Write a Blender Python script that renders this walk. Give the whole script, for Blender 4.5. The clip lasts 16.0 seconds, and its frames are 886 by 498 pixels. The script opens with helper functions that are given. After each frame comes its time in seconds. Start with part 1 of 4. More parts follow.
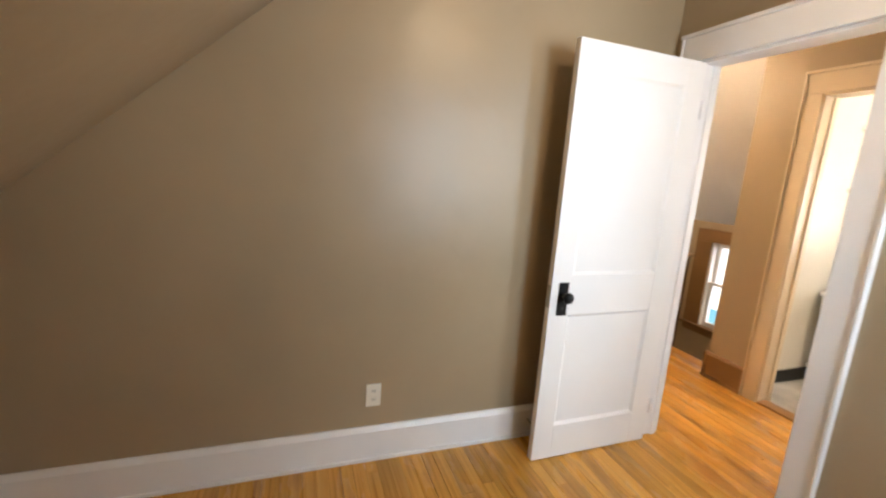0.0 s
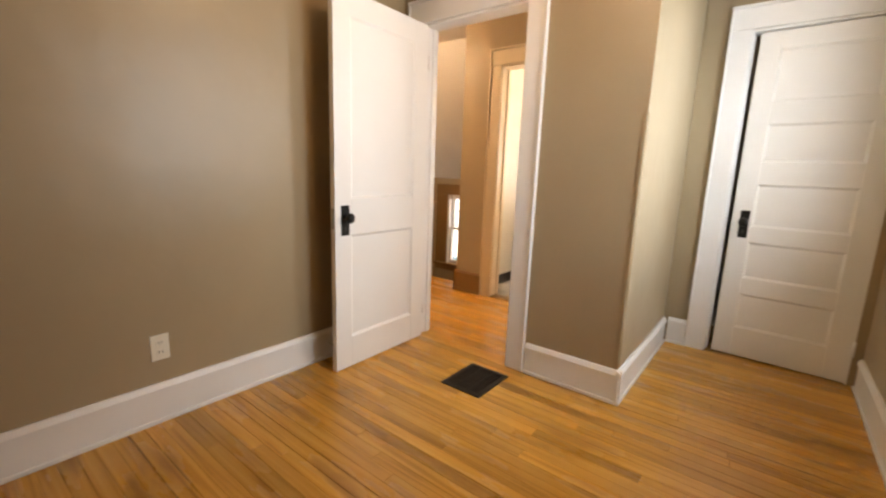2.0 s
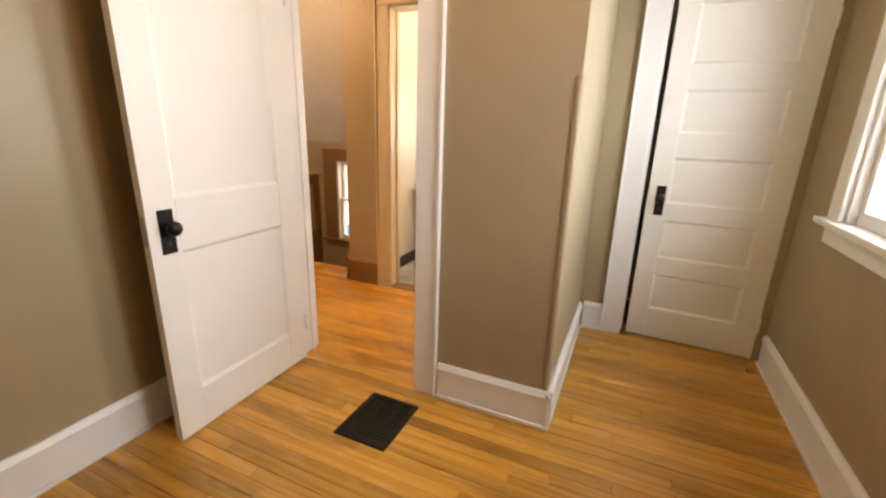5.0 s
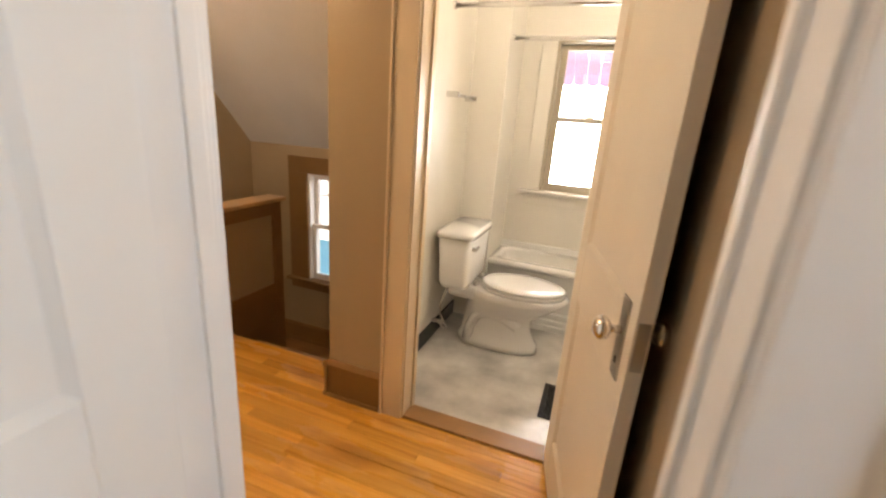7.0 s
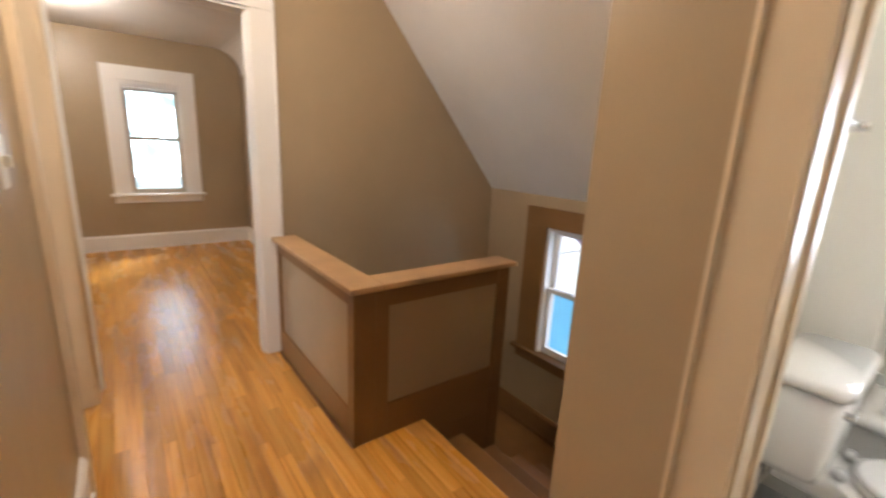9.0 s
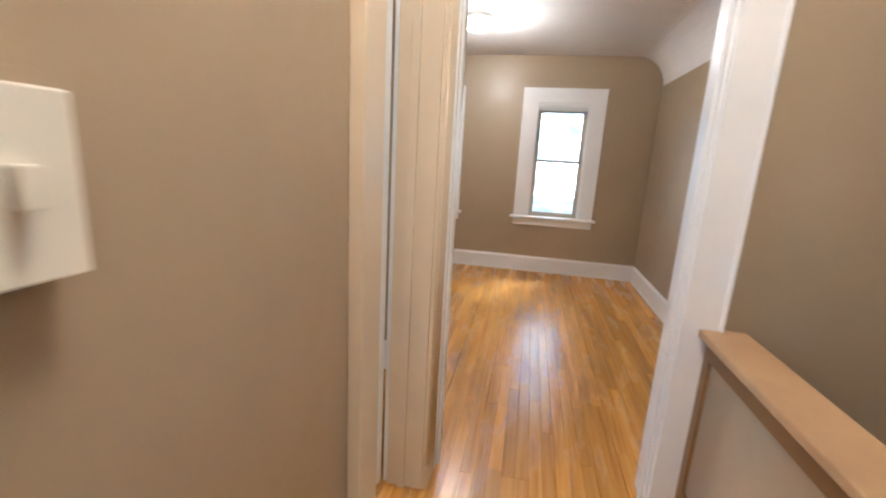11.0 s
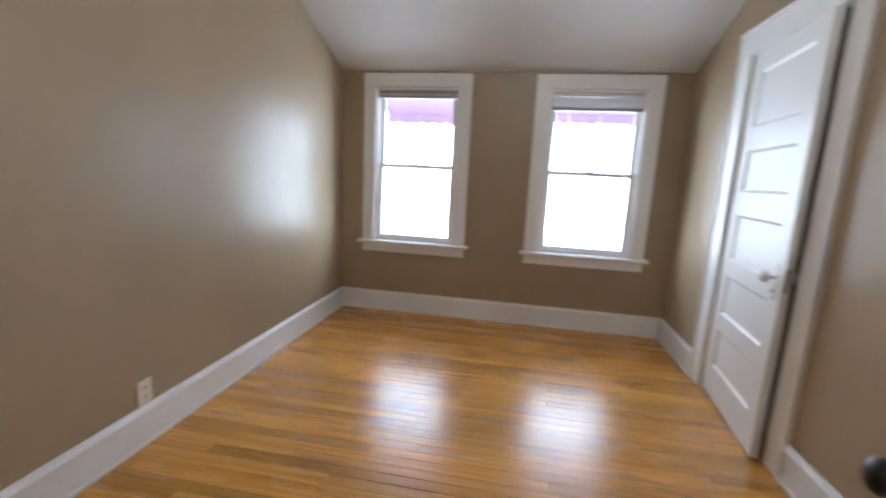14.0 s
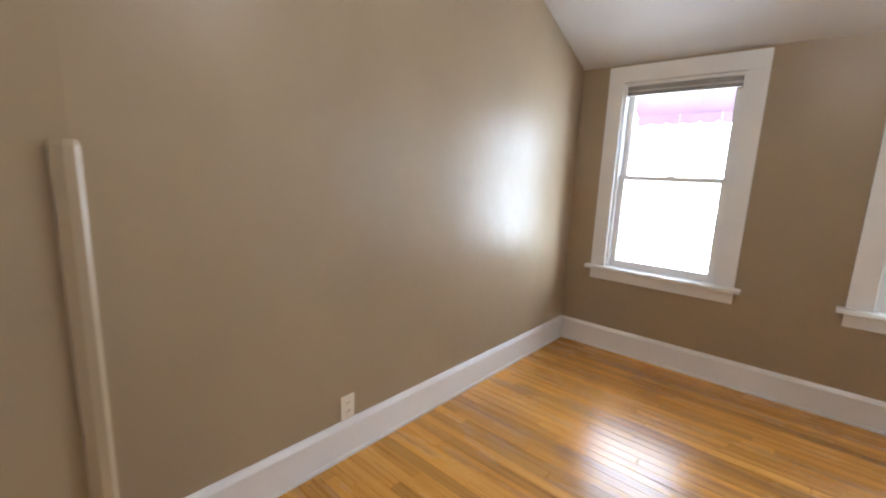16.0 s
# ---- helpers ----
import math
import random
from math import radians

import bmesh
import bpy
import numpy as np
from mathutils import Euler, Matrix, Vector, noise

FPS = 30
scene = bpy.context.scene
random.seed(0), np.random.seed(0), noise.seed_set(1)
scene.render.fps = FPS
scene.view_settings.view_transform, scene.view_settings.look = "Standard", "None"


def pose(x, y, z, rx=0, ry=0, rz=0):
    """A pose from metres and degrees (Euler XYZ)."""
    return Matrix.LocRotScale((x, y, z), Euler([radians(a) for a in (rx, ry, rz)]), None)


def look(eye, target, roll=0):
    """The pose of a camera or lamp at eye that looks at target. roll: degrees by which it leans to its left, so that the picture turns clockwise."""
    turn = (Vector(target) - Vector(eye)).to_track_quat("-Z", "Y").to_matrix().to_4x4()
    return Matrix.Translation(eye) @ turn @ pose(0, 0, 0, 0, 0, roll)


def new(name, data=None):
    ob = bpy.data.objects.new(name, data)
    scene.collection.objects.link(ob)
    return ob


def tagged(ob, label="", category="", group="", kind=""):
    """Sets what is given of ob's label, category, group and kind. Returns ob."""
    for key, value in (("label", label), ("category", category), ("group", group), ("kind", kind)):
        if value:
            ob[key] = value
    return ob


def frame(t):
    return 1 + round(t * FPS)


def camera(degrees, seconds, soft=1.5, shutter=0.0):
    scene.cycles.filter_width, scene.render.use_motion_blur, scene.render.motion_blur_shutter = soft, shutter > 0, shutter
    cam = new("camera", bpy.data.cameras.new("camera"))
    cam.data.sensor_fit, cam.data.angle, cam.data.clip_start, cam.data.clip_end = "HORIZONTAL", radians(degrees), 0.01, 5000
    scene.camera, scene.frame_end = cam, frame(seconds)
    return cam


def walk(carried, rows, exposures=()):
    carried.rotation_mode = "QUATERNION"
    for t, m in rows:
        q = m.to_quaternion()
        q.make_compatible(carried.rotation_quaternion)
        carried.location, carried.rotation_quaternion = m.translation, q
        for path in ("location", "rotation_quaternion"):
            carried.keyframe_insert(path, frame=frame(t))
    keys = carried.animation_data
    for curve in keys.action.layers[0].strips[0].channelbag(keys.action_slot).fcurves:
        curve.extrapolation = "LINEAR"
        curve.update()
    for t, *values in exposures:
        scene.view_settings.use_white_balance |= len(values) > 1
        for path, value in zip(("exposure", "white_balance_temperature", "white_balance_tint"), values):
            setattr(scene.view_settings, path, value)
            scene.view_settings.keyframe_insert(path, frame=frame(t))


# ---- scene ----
cam = camera(93.1, 16.0, soft=2.2, shutter=0.35)
PATH = [
    (0, (0.673, 0.196, 1.435), (-1.179, 0.855, 1.066), 4.0),
    (0.5, (0.772, 0.041, 1.38), (-0.964, 0.958, 0.996), 2.0),
    (1, (0.834, -0.098, 1.239), (-0.704, 1.092, 0.769), 1.9),
    (1.5, (0.854, -0.109, 1.211), (-0.53, 1.285, 0.834), 2.2),
    (2, (0.864, -0.055, 1.155), (-0.348, 1.493, 0.787), 2.0),
    (2.5, (0.898, -0.013, 1.156), (-0.142, 1.658, 0.796), 1.4),
    (3, (0.921, 0.006, 1.161), (0.035, 1.761, 0.794), 1.4),
    (3.2, (0.938, 0.022, 1.157), (0.095, 1.794, 0.774), 1.6),
    (5.3, (0.394, 0.597, 1.284), (-0.364, 2.356, 0.707), 2.3),
    (5.5, (0.266, 0.708, 1.294), (-0.48, 2.466, 0.701), 3.3),
    (6, (0.009, 1.078, 1.319), (-0.747, 2.812, 0.671), 3.6),
    (6.5, (-0.19, 1.376, 1.393), (-1.008, 3.077, 0.732), 5.6),
    (7, (-0.433, 1.698, 1.333), (-1.078, 3.503, 0.761), 4.3),
    (7.5, (-0.638, 1.912, 1.427), (-1.178, 3.75, 0.86), 2.6),
    (8, (-0.776, 2.078, 1.371), (-1.52, 3.86, 0.85), 2.2),
    (8.2, (-0.804, 2.125, 1.34), (-1.672, 3.841, 0.837), 2.9),
    (8.5, (-0.85, 2.205, 1.317), (-1.978, 3.792, 0.859), 3.0),
    (9, (-0.923, 2.331, 1.353), (-2.464, 3.518, 0.89), 2.8),
    (9.5, (-1.03, 2.441, 1.35), (-2.884, 3.023, 0.875), 2.7),
    (9.7, (-1.089, 2.506, 1.356), (-3.006, 2.831, 0.887), 2.3),
    (12, (-2.755, 2.323, 1.279), (-4.51, 1.451, 0.871), 3.7),
    (12.5, (-2.855, 2.291, 1.278), (-4.26, 0.902, 0.904), 3.3),
    (13, (-2.95, 2.212, 1.300), (-3.86, 0.457, 0.933), 4.3),
    (13.5, (-3.02, 2.165, 1.305), (-3.48, 0.155, 0.927), 3.9),
    (13.6, (-3.04, 2.118, 1.302), (-3.345, 0.084, 0.924), 3.5),
    (14, (-3.087, 1.957, 1.282), (-2.746, -0.004, 0.932), 2.8),
    (14.5, (-3.053, 1.833, 1.279), (-2.09, 0.113, 0.938), 2.2),
    (15, (-2.988, 1.773, 1.278), (-1.783, 0.219, 0.911), 1.8),
    (15.5, (-2.958, 1.663, 1.302), (-1.608, 0.227, 0.959), 1.6),
    (16, (-2.966, 1.511, 1.326), (-1.662, 0.036, 0.970), 2.3),
]
# stops, white balance and tint as the camera adapts on the way
EXPOSURES = ((0, 0.75, 7300, 15), (1.0, 0.75, 7700, 16), (2.5, 0.42, 9400, 23), (5.5, 0.5, 9400, 22), (6.5, 0.26, 8700, 19), (7.5, 0.3, 7200, 15), (8.5, 0.05, 6600, 13), (9.5, 0.6, 5500, 11), (12, 0.4, 5100, 9), (13, 0.36, 5600, 10), (14, 0.24, 5500, 8), (16, 0.62, 5800, 9))
walk(cam, [(t, look(e, g, r)) for t, e, g, r in PATH], EXPOSURES)

# ---- world, sun, large lights ----
world = bpy.data.worlds.new("world")
scene.world = world
world.use_nodes = True
wn = world.node_tree.nodes
sky = wn.new("ShaderNodeTexSky")
sky.sky_type, sky.sun_disc = "NISHITA", False
sky.sun_elevation, sky.sun_rotation = radians(48), radians(250)
sky.dust_density, sky.air_density = 3.0, 1.2
world.node_tree.links.new(sky.outputs[0], wn["Background"].inputs[0])
wn["Background"].inputs[1].default_value = 0.15
sun = new("sun", bpy.data.lights.new("sun", "SUN"))
sun.data.energy, sun.data.angle, sun.data.color = 4.0, radians(12), (1.0, 0.96, 0.9)
sun.matrix_basis = look((-6, 3, 9), (0, 0, 0))


def window_light(eye, target, w, h, power, color=(0.86, 0.93, 1.0), spread=180):
    ob = new("window_light", bpy.data.lights.new("window_light", "AREA"))
    ob.data.shape, ob.data.size, ob.data.size_y = "RECTANGLE", w, h
    ob.data.energy, ob.data.color, ob.data.spread = power, color, radians(spread)
    ob.matrix_basis = look(eye, target)
    ob.visible_camera = True
    return ob


def bulb(x, y, z, power, color, radius=0.09):
    ob = new("bulb", bpy.data.lights.new("bulb", "POINT"))
    ob.data.energy, ob.data.color, ob.data.shadow_soft_size = power, color, radius
    ob.location = (x, y, z)
    return ob


WARM = (1.0, 0.80, 0.57)
window_light((-2.14, -2.75, 1.3), (-2.14, 0, 1.1), 1.3, 1.9, 105)
window_light((-3.65, -2.75, 1.3), (-3.65, 0, 1.1), 1.3, 1.9, 105)
window_light((1.505, 2.42, 1.525), (0, 2.75, 1.35), 0.56, 1.19, 20, (0.58, 0.79, 1.0), 130)
window_light((1.505, 1.52, 1.525), (0, 1.80, 1.35), 0.56, 1.19, 20, (0.58, 0.79, 1.0), 130)
window_light((-0.58, 5.95, 1.45), (-0.58, 3.5, 1.1), 1.1, 1.7, 150)
bulb(0.12, 1.15, 2.36, 13, (1.0, 0.80, 0.56))
bulb(-2.4, 2.52, 2.36, 42, WARM, 0.14)
bulb(-3.1, 0.4, 2.42, 13, (1.0, 0.92, 0.80))
bulb(-5.75, 1.88, 2.26, 40, (1.0, 0.86, 0.68))
bulb(-0.25, 3.75, 2.15, 15, (1.0, 0.93, 0.82))

# ---- materials ----


def mat(name, color, rough=0.5, var=0.06, scale=6.0, bump=0.02, bscale=120.0, metal=0.0, coat=0.0, stains=0.0, random_amt=0.0):
    m = bpy.data.materials.new(name)
    m.use_nodes = True
    t = m.node_tree
    n, l = t.nodes, t.links
    b = n["Principled BSDF"]
    b.inputs["Metallic"].default_value = metal
    b.inputs["Coat Weight"].default_value = coat
    tc = n.new("ShaderNodeTexCoord")
    geo = n.new("ShaderNodeNewGeometry")
    n1 = n.new("ShaderNodeTexNoise")
    n1.inputs["Scale"].default_value, n1.inputs["Detail"].default_value = scale * 0.3, 5
    l.new(geo.outputs["Position"], n1.inputs["Vector"])
    n2 = n.new("ShaderNodeTexNoise")
    n2.inputs["Scale"].default_value, n2.inputs["Detail"].default_value = bscale, 3
    l.new(geo.outputs["Position"], n2.inputs["Vector"])
    r = n.new("ShaderNodeValToRGB")
    lo = [max(0, c * (1 - var * 2)) for c in color]
    hi = [min(1, c * (1 + var)) for c in color]
    r.color_ramp.elements[0].color, r.color_ramp.elements[1].color = (*lo, 1), (*hi, 1)
    r.color_ramp.elements[0].position, r.color_ramp.elements[1].position = 0.3, 0.65
    l.new(n1.outputs[0], r.inputs[0])
    col = r.outputs[0]
    if random_amt:
        oi = n.new("ShaderNodeObjectInfo")
        hsv = n.new("ShaderNodeHueSaturation")
        mp = n.new("ShaderNodeMapRange")
        mp.inputs[3].default_value, mp.inputs[4].default_value = 1 - random_amt, 1 + random_amt
        l.new(oi.outputs["Random"], mp.inputs[0])
        l.new(mp.outputs[0], hsv.inputs["Value"])
        l.new(col, hsv.inputs["Color"])
        col = hsv.outputs[0]
    l.new(col, b.inputs["Base Color"])
    rr = n.new("ShaderNodeMapRange")
    rr.inputs[3].default_value, rr.inputs[4].default_value = rough * 0.85, min(1, rough * 1.2)
    l.new(n1.outputs[0], rr.inputs[0])
    l.new(rr.outputs[0], b.inputs["Roughness"])
    bp = n.new("ShaderNodeBump")
    bp.inputs["Strength"].default_value, bp.inputs["Distance"].default_value = bump * 10, 0.002
    l.new(n2.outputs[0], bp.inputs["Height"])
    l.new(bp.outputs[0], b.inputs["Normal"])
    return m


def wall_paint(name, color, rough):
    """Rolled wall paint over old plaster: slow waves, roller stipple, faint scuffs."""
    m = mat(name, color, rough, 0.06, 3.0, 0.02, 260.0)
    t = m.node_tree
    n, l = t.nodes, t.links
    n["Principled BSDF"].inputs["Specular IOR Level"].default_value = 0.42
    wave = n.new("ShaderNodeTexNoise")
    wave.inputs["Scale"].default_value, wave.inputs["Detail"].default_value = 3.0, 3
    geo = n.new("ShaderNodeNewGeometry")
    l.new(geo.outputs["Position"], wave.inputs["Vector"])
    b2 = n.new("ShaderNodeBump")
    b2.inputs["Strength"].default_value, b2.inputs["Distance"].default_value = 0.5, 0.02
    l.new(wave.outputs[0], b2.inputs["Height"])
    first = [q for q in n if q.bl_idname == "ShaderNodeBump" and q != b2][0]
    l.new(b2.outputs[0], first.inputs["Normal"])
    return m


def floor_wood(name, per_island):
    m = bpy.data.materials.new(name)
    m.use_nodes = True
    t = m.node_tree
    n, l = t.nodes, t.links
    b = n["Principled BSDF"]
    geo = n.new("ShaderNodeNewGeometry")
    if per_island:
        rnd = geo.outputs["Random Per Island"]
    else:
        rnd = n.new("ShaderNodeObjectInfo").outputs["Random"]
    off = n.new("ShaderNodeVectorMath")
    off.operation = "SCALE"
    cmb = n.new("ShaderNodeCombineXYZ")
    l.new(rnd, cmb.inputs[0]), l.new(rnd, cmb.inputs[1]), l.new(rnd, cmb.inputs[2])
    l.new(cmb.outputs[0], off.inputs[0])
    off.inputs["Scale"].default_value = 37.0
    add = n.new("ShaderNodeVectorMath")
    l.new(geo.outputs["Position"], add.inputs[0]), l.new(off.outputs[0], add.inputs[1])
    mp = n.new("ShaderNodeMapping")
    mp.inputs["Scale"].default_value = (0.9, 26.0, 8.0)
    l.new(add.outputs[0], mp.inputs[0])
    gr = n.new("ShaderNodeTexNoise")
    gr.inputs["Scale"].default_value, gr.inputs["Detail"].default_value, gr.inputs["Distortion"].default_value = 1.6, 8, 0.6
    l.new(mp.outputs[0], gr.inputs["Vector"])
    ramp = n.new("ShaderNodeValToRGB")
    e = ramp.color_ramp.elements
    e[0].position, e[0].color = 0.27, (0.39, 0.16, 0.026, 1)
    e[1].position, e[1].color = 0.75, (0.74, 0.40, 0.098, 1)
    mid = ramp.color_ramp.elements.new(0.45)
    mid.color = (0.62, 0.30, 0.056, 1)
    l.new(gr.outputs[0], ramp.inputs[0])
    hsv = n.new("ShaderNodeHueSaturation")
    v = n.new("ShaderNodeMapRange")
    v.inputs[3].default_value, v.inputs[4].default_value = 0.74, 1.16
    l.new(rnd, v.inputs[0]), l.new(v.outputs[0], hsv.inputs["Value"])
    l.new(ramp.outputs[0], hsv.inputs["Color"])
    # old water marks and worn patches
    st = n.new("ShaderNodeTexNoise")
    st.inputs["Scale"].default_value, st.inputs["Detail"].default_value = 2.1, 5
    sm = n.new("ShaderNodeMapping")
    sm.inputs["Scale"].default_value = (0.9, 4.0, 1.0)
    l.new(geo.outputs["Position"], sm.inputs[0]), l.new(sm.outputs[0], st.inputs["Vector"])
    b.inputs["Specular IOR Level"].default_value = 0.48
    sr = n.new("ShaderNodeMapRange")
    sr.inputs[1].default_value, sr.inputs[2].default_value = 0.53, 0.70
    sr.inputs[3].default_value, sr.inputs[4].default_value = 0.0, 0.62
    l.new(st.outputs[0], sr.inputs[0])
    mx = n.new("ShaderNodeMix")
    mx.data_type = "RGBA"
    mx.inputs[7].default_value = (0.23, 0.09, 0.018, 1)
    l.new(sr.outputs[0], mx.inputs[0]), l.new(hsv.outputs[0], mx.inputs[6])
    l.new(mx.outputs[2], b.inputs["Base Color"])
    ro = n.new("ShaderNodeMapRange")
    ro.inputs[3].default_value, ro.inputs[4].default_value = 0.23, 0.31
    l.new(st.outputs[0], ro.inputs[0]), l.new(ro.outputs[0], b.inputs["Roughness"])
    bp = n.new("ShaderNodeBump")
    bp.inputs["Strength"].default_value, bp.inputs["Distance"].default_value = 0.12, 0.001
    l.new(gr.outputs[0], bp.inputs["Height"]), l.new(bp.outputs[0], b.inputs["Normal"])
    return m


def glass_mat():
    m = bpy.data.materials.new("window_glass")
    m.use_nodes = True
    n, l = m.node_tree.nodes, m.node_tree.links
    n.remove(n["Principled BSDF"])
    tr, gl, mx = n.new("ShaderNodeBsdfTransparent"), n.new("ShaderNodeBsdfGlossy"), n.new("ShaderNodeMixShader")
    gl.inputs["Roughness"].default_value = 0.03
    mx.inputs[0].default_value = 0.06
    l.new(tr.outputs[0], mx.inputs[1]), l.new(gl.outputs[0], mx.inputs[2]), l.new(mx.outputs[0], n["Material Output"].inputs[0])
    return m


def glow(name, color, strength):
    m = bpy.data.materials.new(name)
    m.use_nodes = True
    b = m.node_tree.nodes["Principled BSDF"]
    b.inputs["Base Color"].default_value = (*color, 1)
    b.inputs["Emission Color"].default_value = (*color, 1)
    b.inputs["Emission Strength"].default_value = strength
    return m


M_WALL = wall_paint("tan_wall_paint", (0.38, 0.292, 0.188), 0.33)
M_CEIL = wall_paint("ceiling_paint", (0.72, 0.70, 0.68), 0.75)
M_TRIM = mat("white_trim_paint", (0.83, 0.82, 0.81), 0.33, 0.04, 5, 0.012, 90)
M_DOOR = mat("white_door_paint", (0.82, 0.81, 0.79), 0.4, 0.03, 4, 0.012, 70)
M_CREAM = mat("cream_trim_paint", (0.70, 0.58, 0.42), 0.35, 0.06, 5, 0.012, 80)
M_CREAMDOOR = mat("pale_cream_door_paint", (0.77, 0.70, 0.59), 0.35, 0.05, 5, 0.012, 80)
M_BROWN = mat("tan_brown_trim_paint", (0.22, 0.117, 0.04), 0.4, 0.08, 7, 0.015, 80)
M_CAP = mat("worn_wood_cap", (0.46, 0.29, 0.15), 0.42, 0.15, 9, 0.03, 60)
M_BLACKMETAL = mat("black_iron", (0.018, 0.016, 0.015), 0.4, 0.2, 20, 0.03, 200, metal=0.6)
M_CHROME = mat("chrome", (0.75, 0.74, 0.72), 0.14, 0.03, 20, 0.0, 100, metal=1.0)
M_NICKEL = mat("aged_nickel", (0.45, 0.42, 0.38), 0.3, 0.1, 20, 0.01, 100, metal=1.0)
M_PORC = mat("white_porcelain", (0.86, 0.85, 0.82), 0.1, 0.015, 4, 0.0, 50, coat=0.5)
M_PLASTIC = mat("ivory_plastic", (0.78, 0.73, 0.62), 0.35, 0.02, 8, 0.0, 100)
M_SLOT = mat("dark_slot", (0.03, 0.028, 0.025), 0.6)
M_BLACKBASE = mat("black_vinyl_base", (0.02, 0.02, 0.02), 0.35, 0.1, 10, 0.01, 100)
M_BATHFLOOR = mat("grey_marbled_vinyl", (0.62, 0.60, 0.56), 0.2, 0.16, 14, 0.01, 60)
M_BATHWALL = wall_paint("bath_white_paint", (0.74, 0.71, 0.64), 0.4)
M_SURROUND = mat("white_tub_surround", (0.82, 0.79, 0.72), 0.22, 0.02, 3, 0.0, 50)
M_GREYSASH = mat("grey_vinyl_sash", (0.46, 0.41, 0.32), 0.4, 0.05, 6, 0.01, 90)
M_BLIND = mat("grey_blind", (0.36, 0.34, 0.32), 0.5, 0.05, 8, 0.01, 90)
M_SHADE = mat("white_cellular_shade", (0.78, 0.77, 0.76), 0.7, 0.04, 8, 0.02, 90)
M_STEP = mat("painted_stair", (0.30, 0.155, 0.055), 0.35, 0.2, 8, 0.02, 60)
M_SUB = mat("subfloor_dark", (0.22, 0.11, 0.04), 0.8)
M_GLASS = glass_mat()
M_KNOBGLASS = mat("clear_knob_glass", (0.72, 0.72, 0.70), 0.08, 0.02, 20, 0.0, 50)
M_AWN = mat("mauve_awning", (0.55, 0.40, 0.58), 0.7, 0.1, 9, 0.02, 80)
_n = M_AWN.node_tree.nodes
_t, _m = _n.new("ShaderNodeBsdfTranslucent"), _n.new("ShaderNodeMixShader")
_t.inputs[0].default_value = (0.72, 0.58, 0.82, 1)
_m.inputs[0].default_value = 0.17
M_AWN.node_tree.links.new(_n["Principled BSDF"].outputs[0], _m.inputs[1])
M_AWN.node_tree.links.new(_t.outputs[0], _m.inputs[2])
M_AWN.node_tree.links.new(_m.outputs[0], _n["Material Output"].inputs[0])
# ground colour lightened so the view low in the windows turns near white
M_GROUND = mat("lightened_ground", (0.55, 0.55, 0.52), 0.9, 0.3, 2, 0.05, 30)
M_SIDING = mat("pale_siding", (0.72, 0.72, 0.70), 0.6, 0.06, 2, 0.02, 30)
M_BLUE = mat("turquoise_roofing", (0.22, 0.60, 0.92), 0.5, 0.12, 2, 0.02, 30)
M_BLUESIDE = mat("pale_blue_siding", (0.15, 0.24, 0.38), 0.6, 0.08, 4, 0.03, 30)
M_LEAF = mat("leaves", (0.10, 0.19, 0.06), 0.6, 0.35, 3, 0.02, 40)
M_BARK = mat("bark", (0.14, 0.10, 0.07), 0.9, 0.3, 6, 0.05, 40)
M_PLANK = floor_wood("oak_strip", False)
M_PLANKS = floor_wood("oak_strip_joined", True)
# emission stands in for bright outdoors; noise leaves darker foliage-like mottles
M_FAR = glow("glowing_backdrop", (0.93, 1.0, 0.98), 10.0)
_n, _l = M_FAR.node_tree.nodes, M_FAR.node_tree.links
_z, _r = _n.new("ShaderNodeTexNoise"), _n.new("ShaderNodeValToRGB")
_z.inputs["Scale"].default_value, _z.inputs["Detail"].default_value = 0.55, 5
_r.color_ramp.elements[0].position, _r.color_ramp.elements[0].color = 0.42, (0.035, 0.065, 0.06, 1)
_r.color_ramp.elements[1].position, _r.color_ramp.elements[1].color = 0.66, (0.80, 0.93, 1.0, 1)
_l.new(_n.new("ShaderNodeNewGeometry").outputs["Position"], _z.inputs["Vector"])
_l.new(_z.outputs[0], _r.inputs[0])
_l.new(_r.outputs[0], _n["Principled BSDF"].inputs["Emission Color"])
M_LAMP = glow("lit_lamp_glass", (1.0, 0.86, 0.62), 6.0)

# ---- mesh helpers ----


def box(bm, x0, x1, y0, y1, z0, z1, bevel=0.0):
    vs = [bm.verts.new((x, y, z)) for x in (x0, x1) for y in (y0, y1) for z in (z0, z1)]
    fs = [bm.faces.new([vs[i] for i in q]) for q in ((0, 1, 3, 2), (4, 6, 7, 5), (0, 4, 5, 1), (2, 3, 7, 6), (0, 2, 6, 4), (1, 5, 7, 3))]
    if bevel:
        es = list({e for f in fs for e in f.edges})
        bmesh.ops.bevel(bm, geom=es, offset=bevel, segments=2, affect="EDGES", profile=0.6)
    return bm


def boxes(*dims, bevel=0.0):
    bm = bmesh.new()
    for d in dims:
        box(bm, *d, bevel=bevel)
    return bm


def link(name, bm, material, smooth=False):
    me = bpy.data.meshes.new(name)
    bmesh.ops.recalc_face_normals(bm, faces=bm.faces)
    bm.to_mesh(me)
    bm.free()
    me.materials.append(material)
    if smooth:
        me.polygons.foreach_set("use_smooth", [True] * len(me.polygons))
    return new(name, me)


def part(name, bm, material, parent, label="", smooth=False):
    ob = link(name, bm, material, smooth)
    ob.parent = parent
    return tagged(ob, label)


def empty(name, m=None):
    ob = new(name)
    ob.empty_display_size = 0.1
    if m is not None:
        ob.matrix_basis = m
    return ob


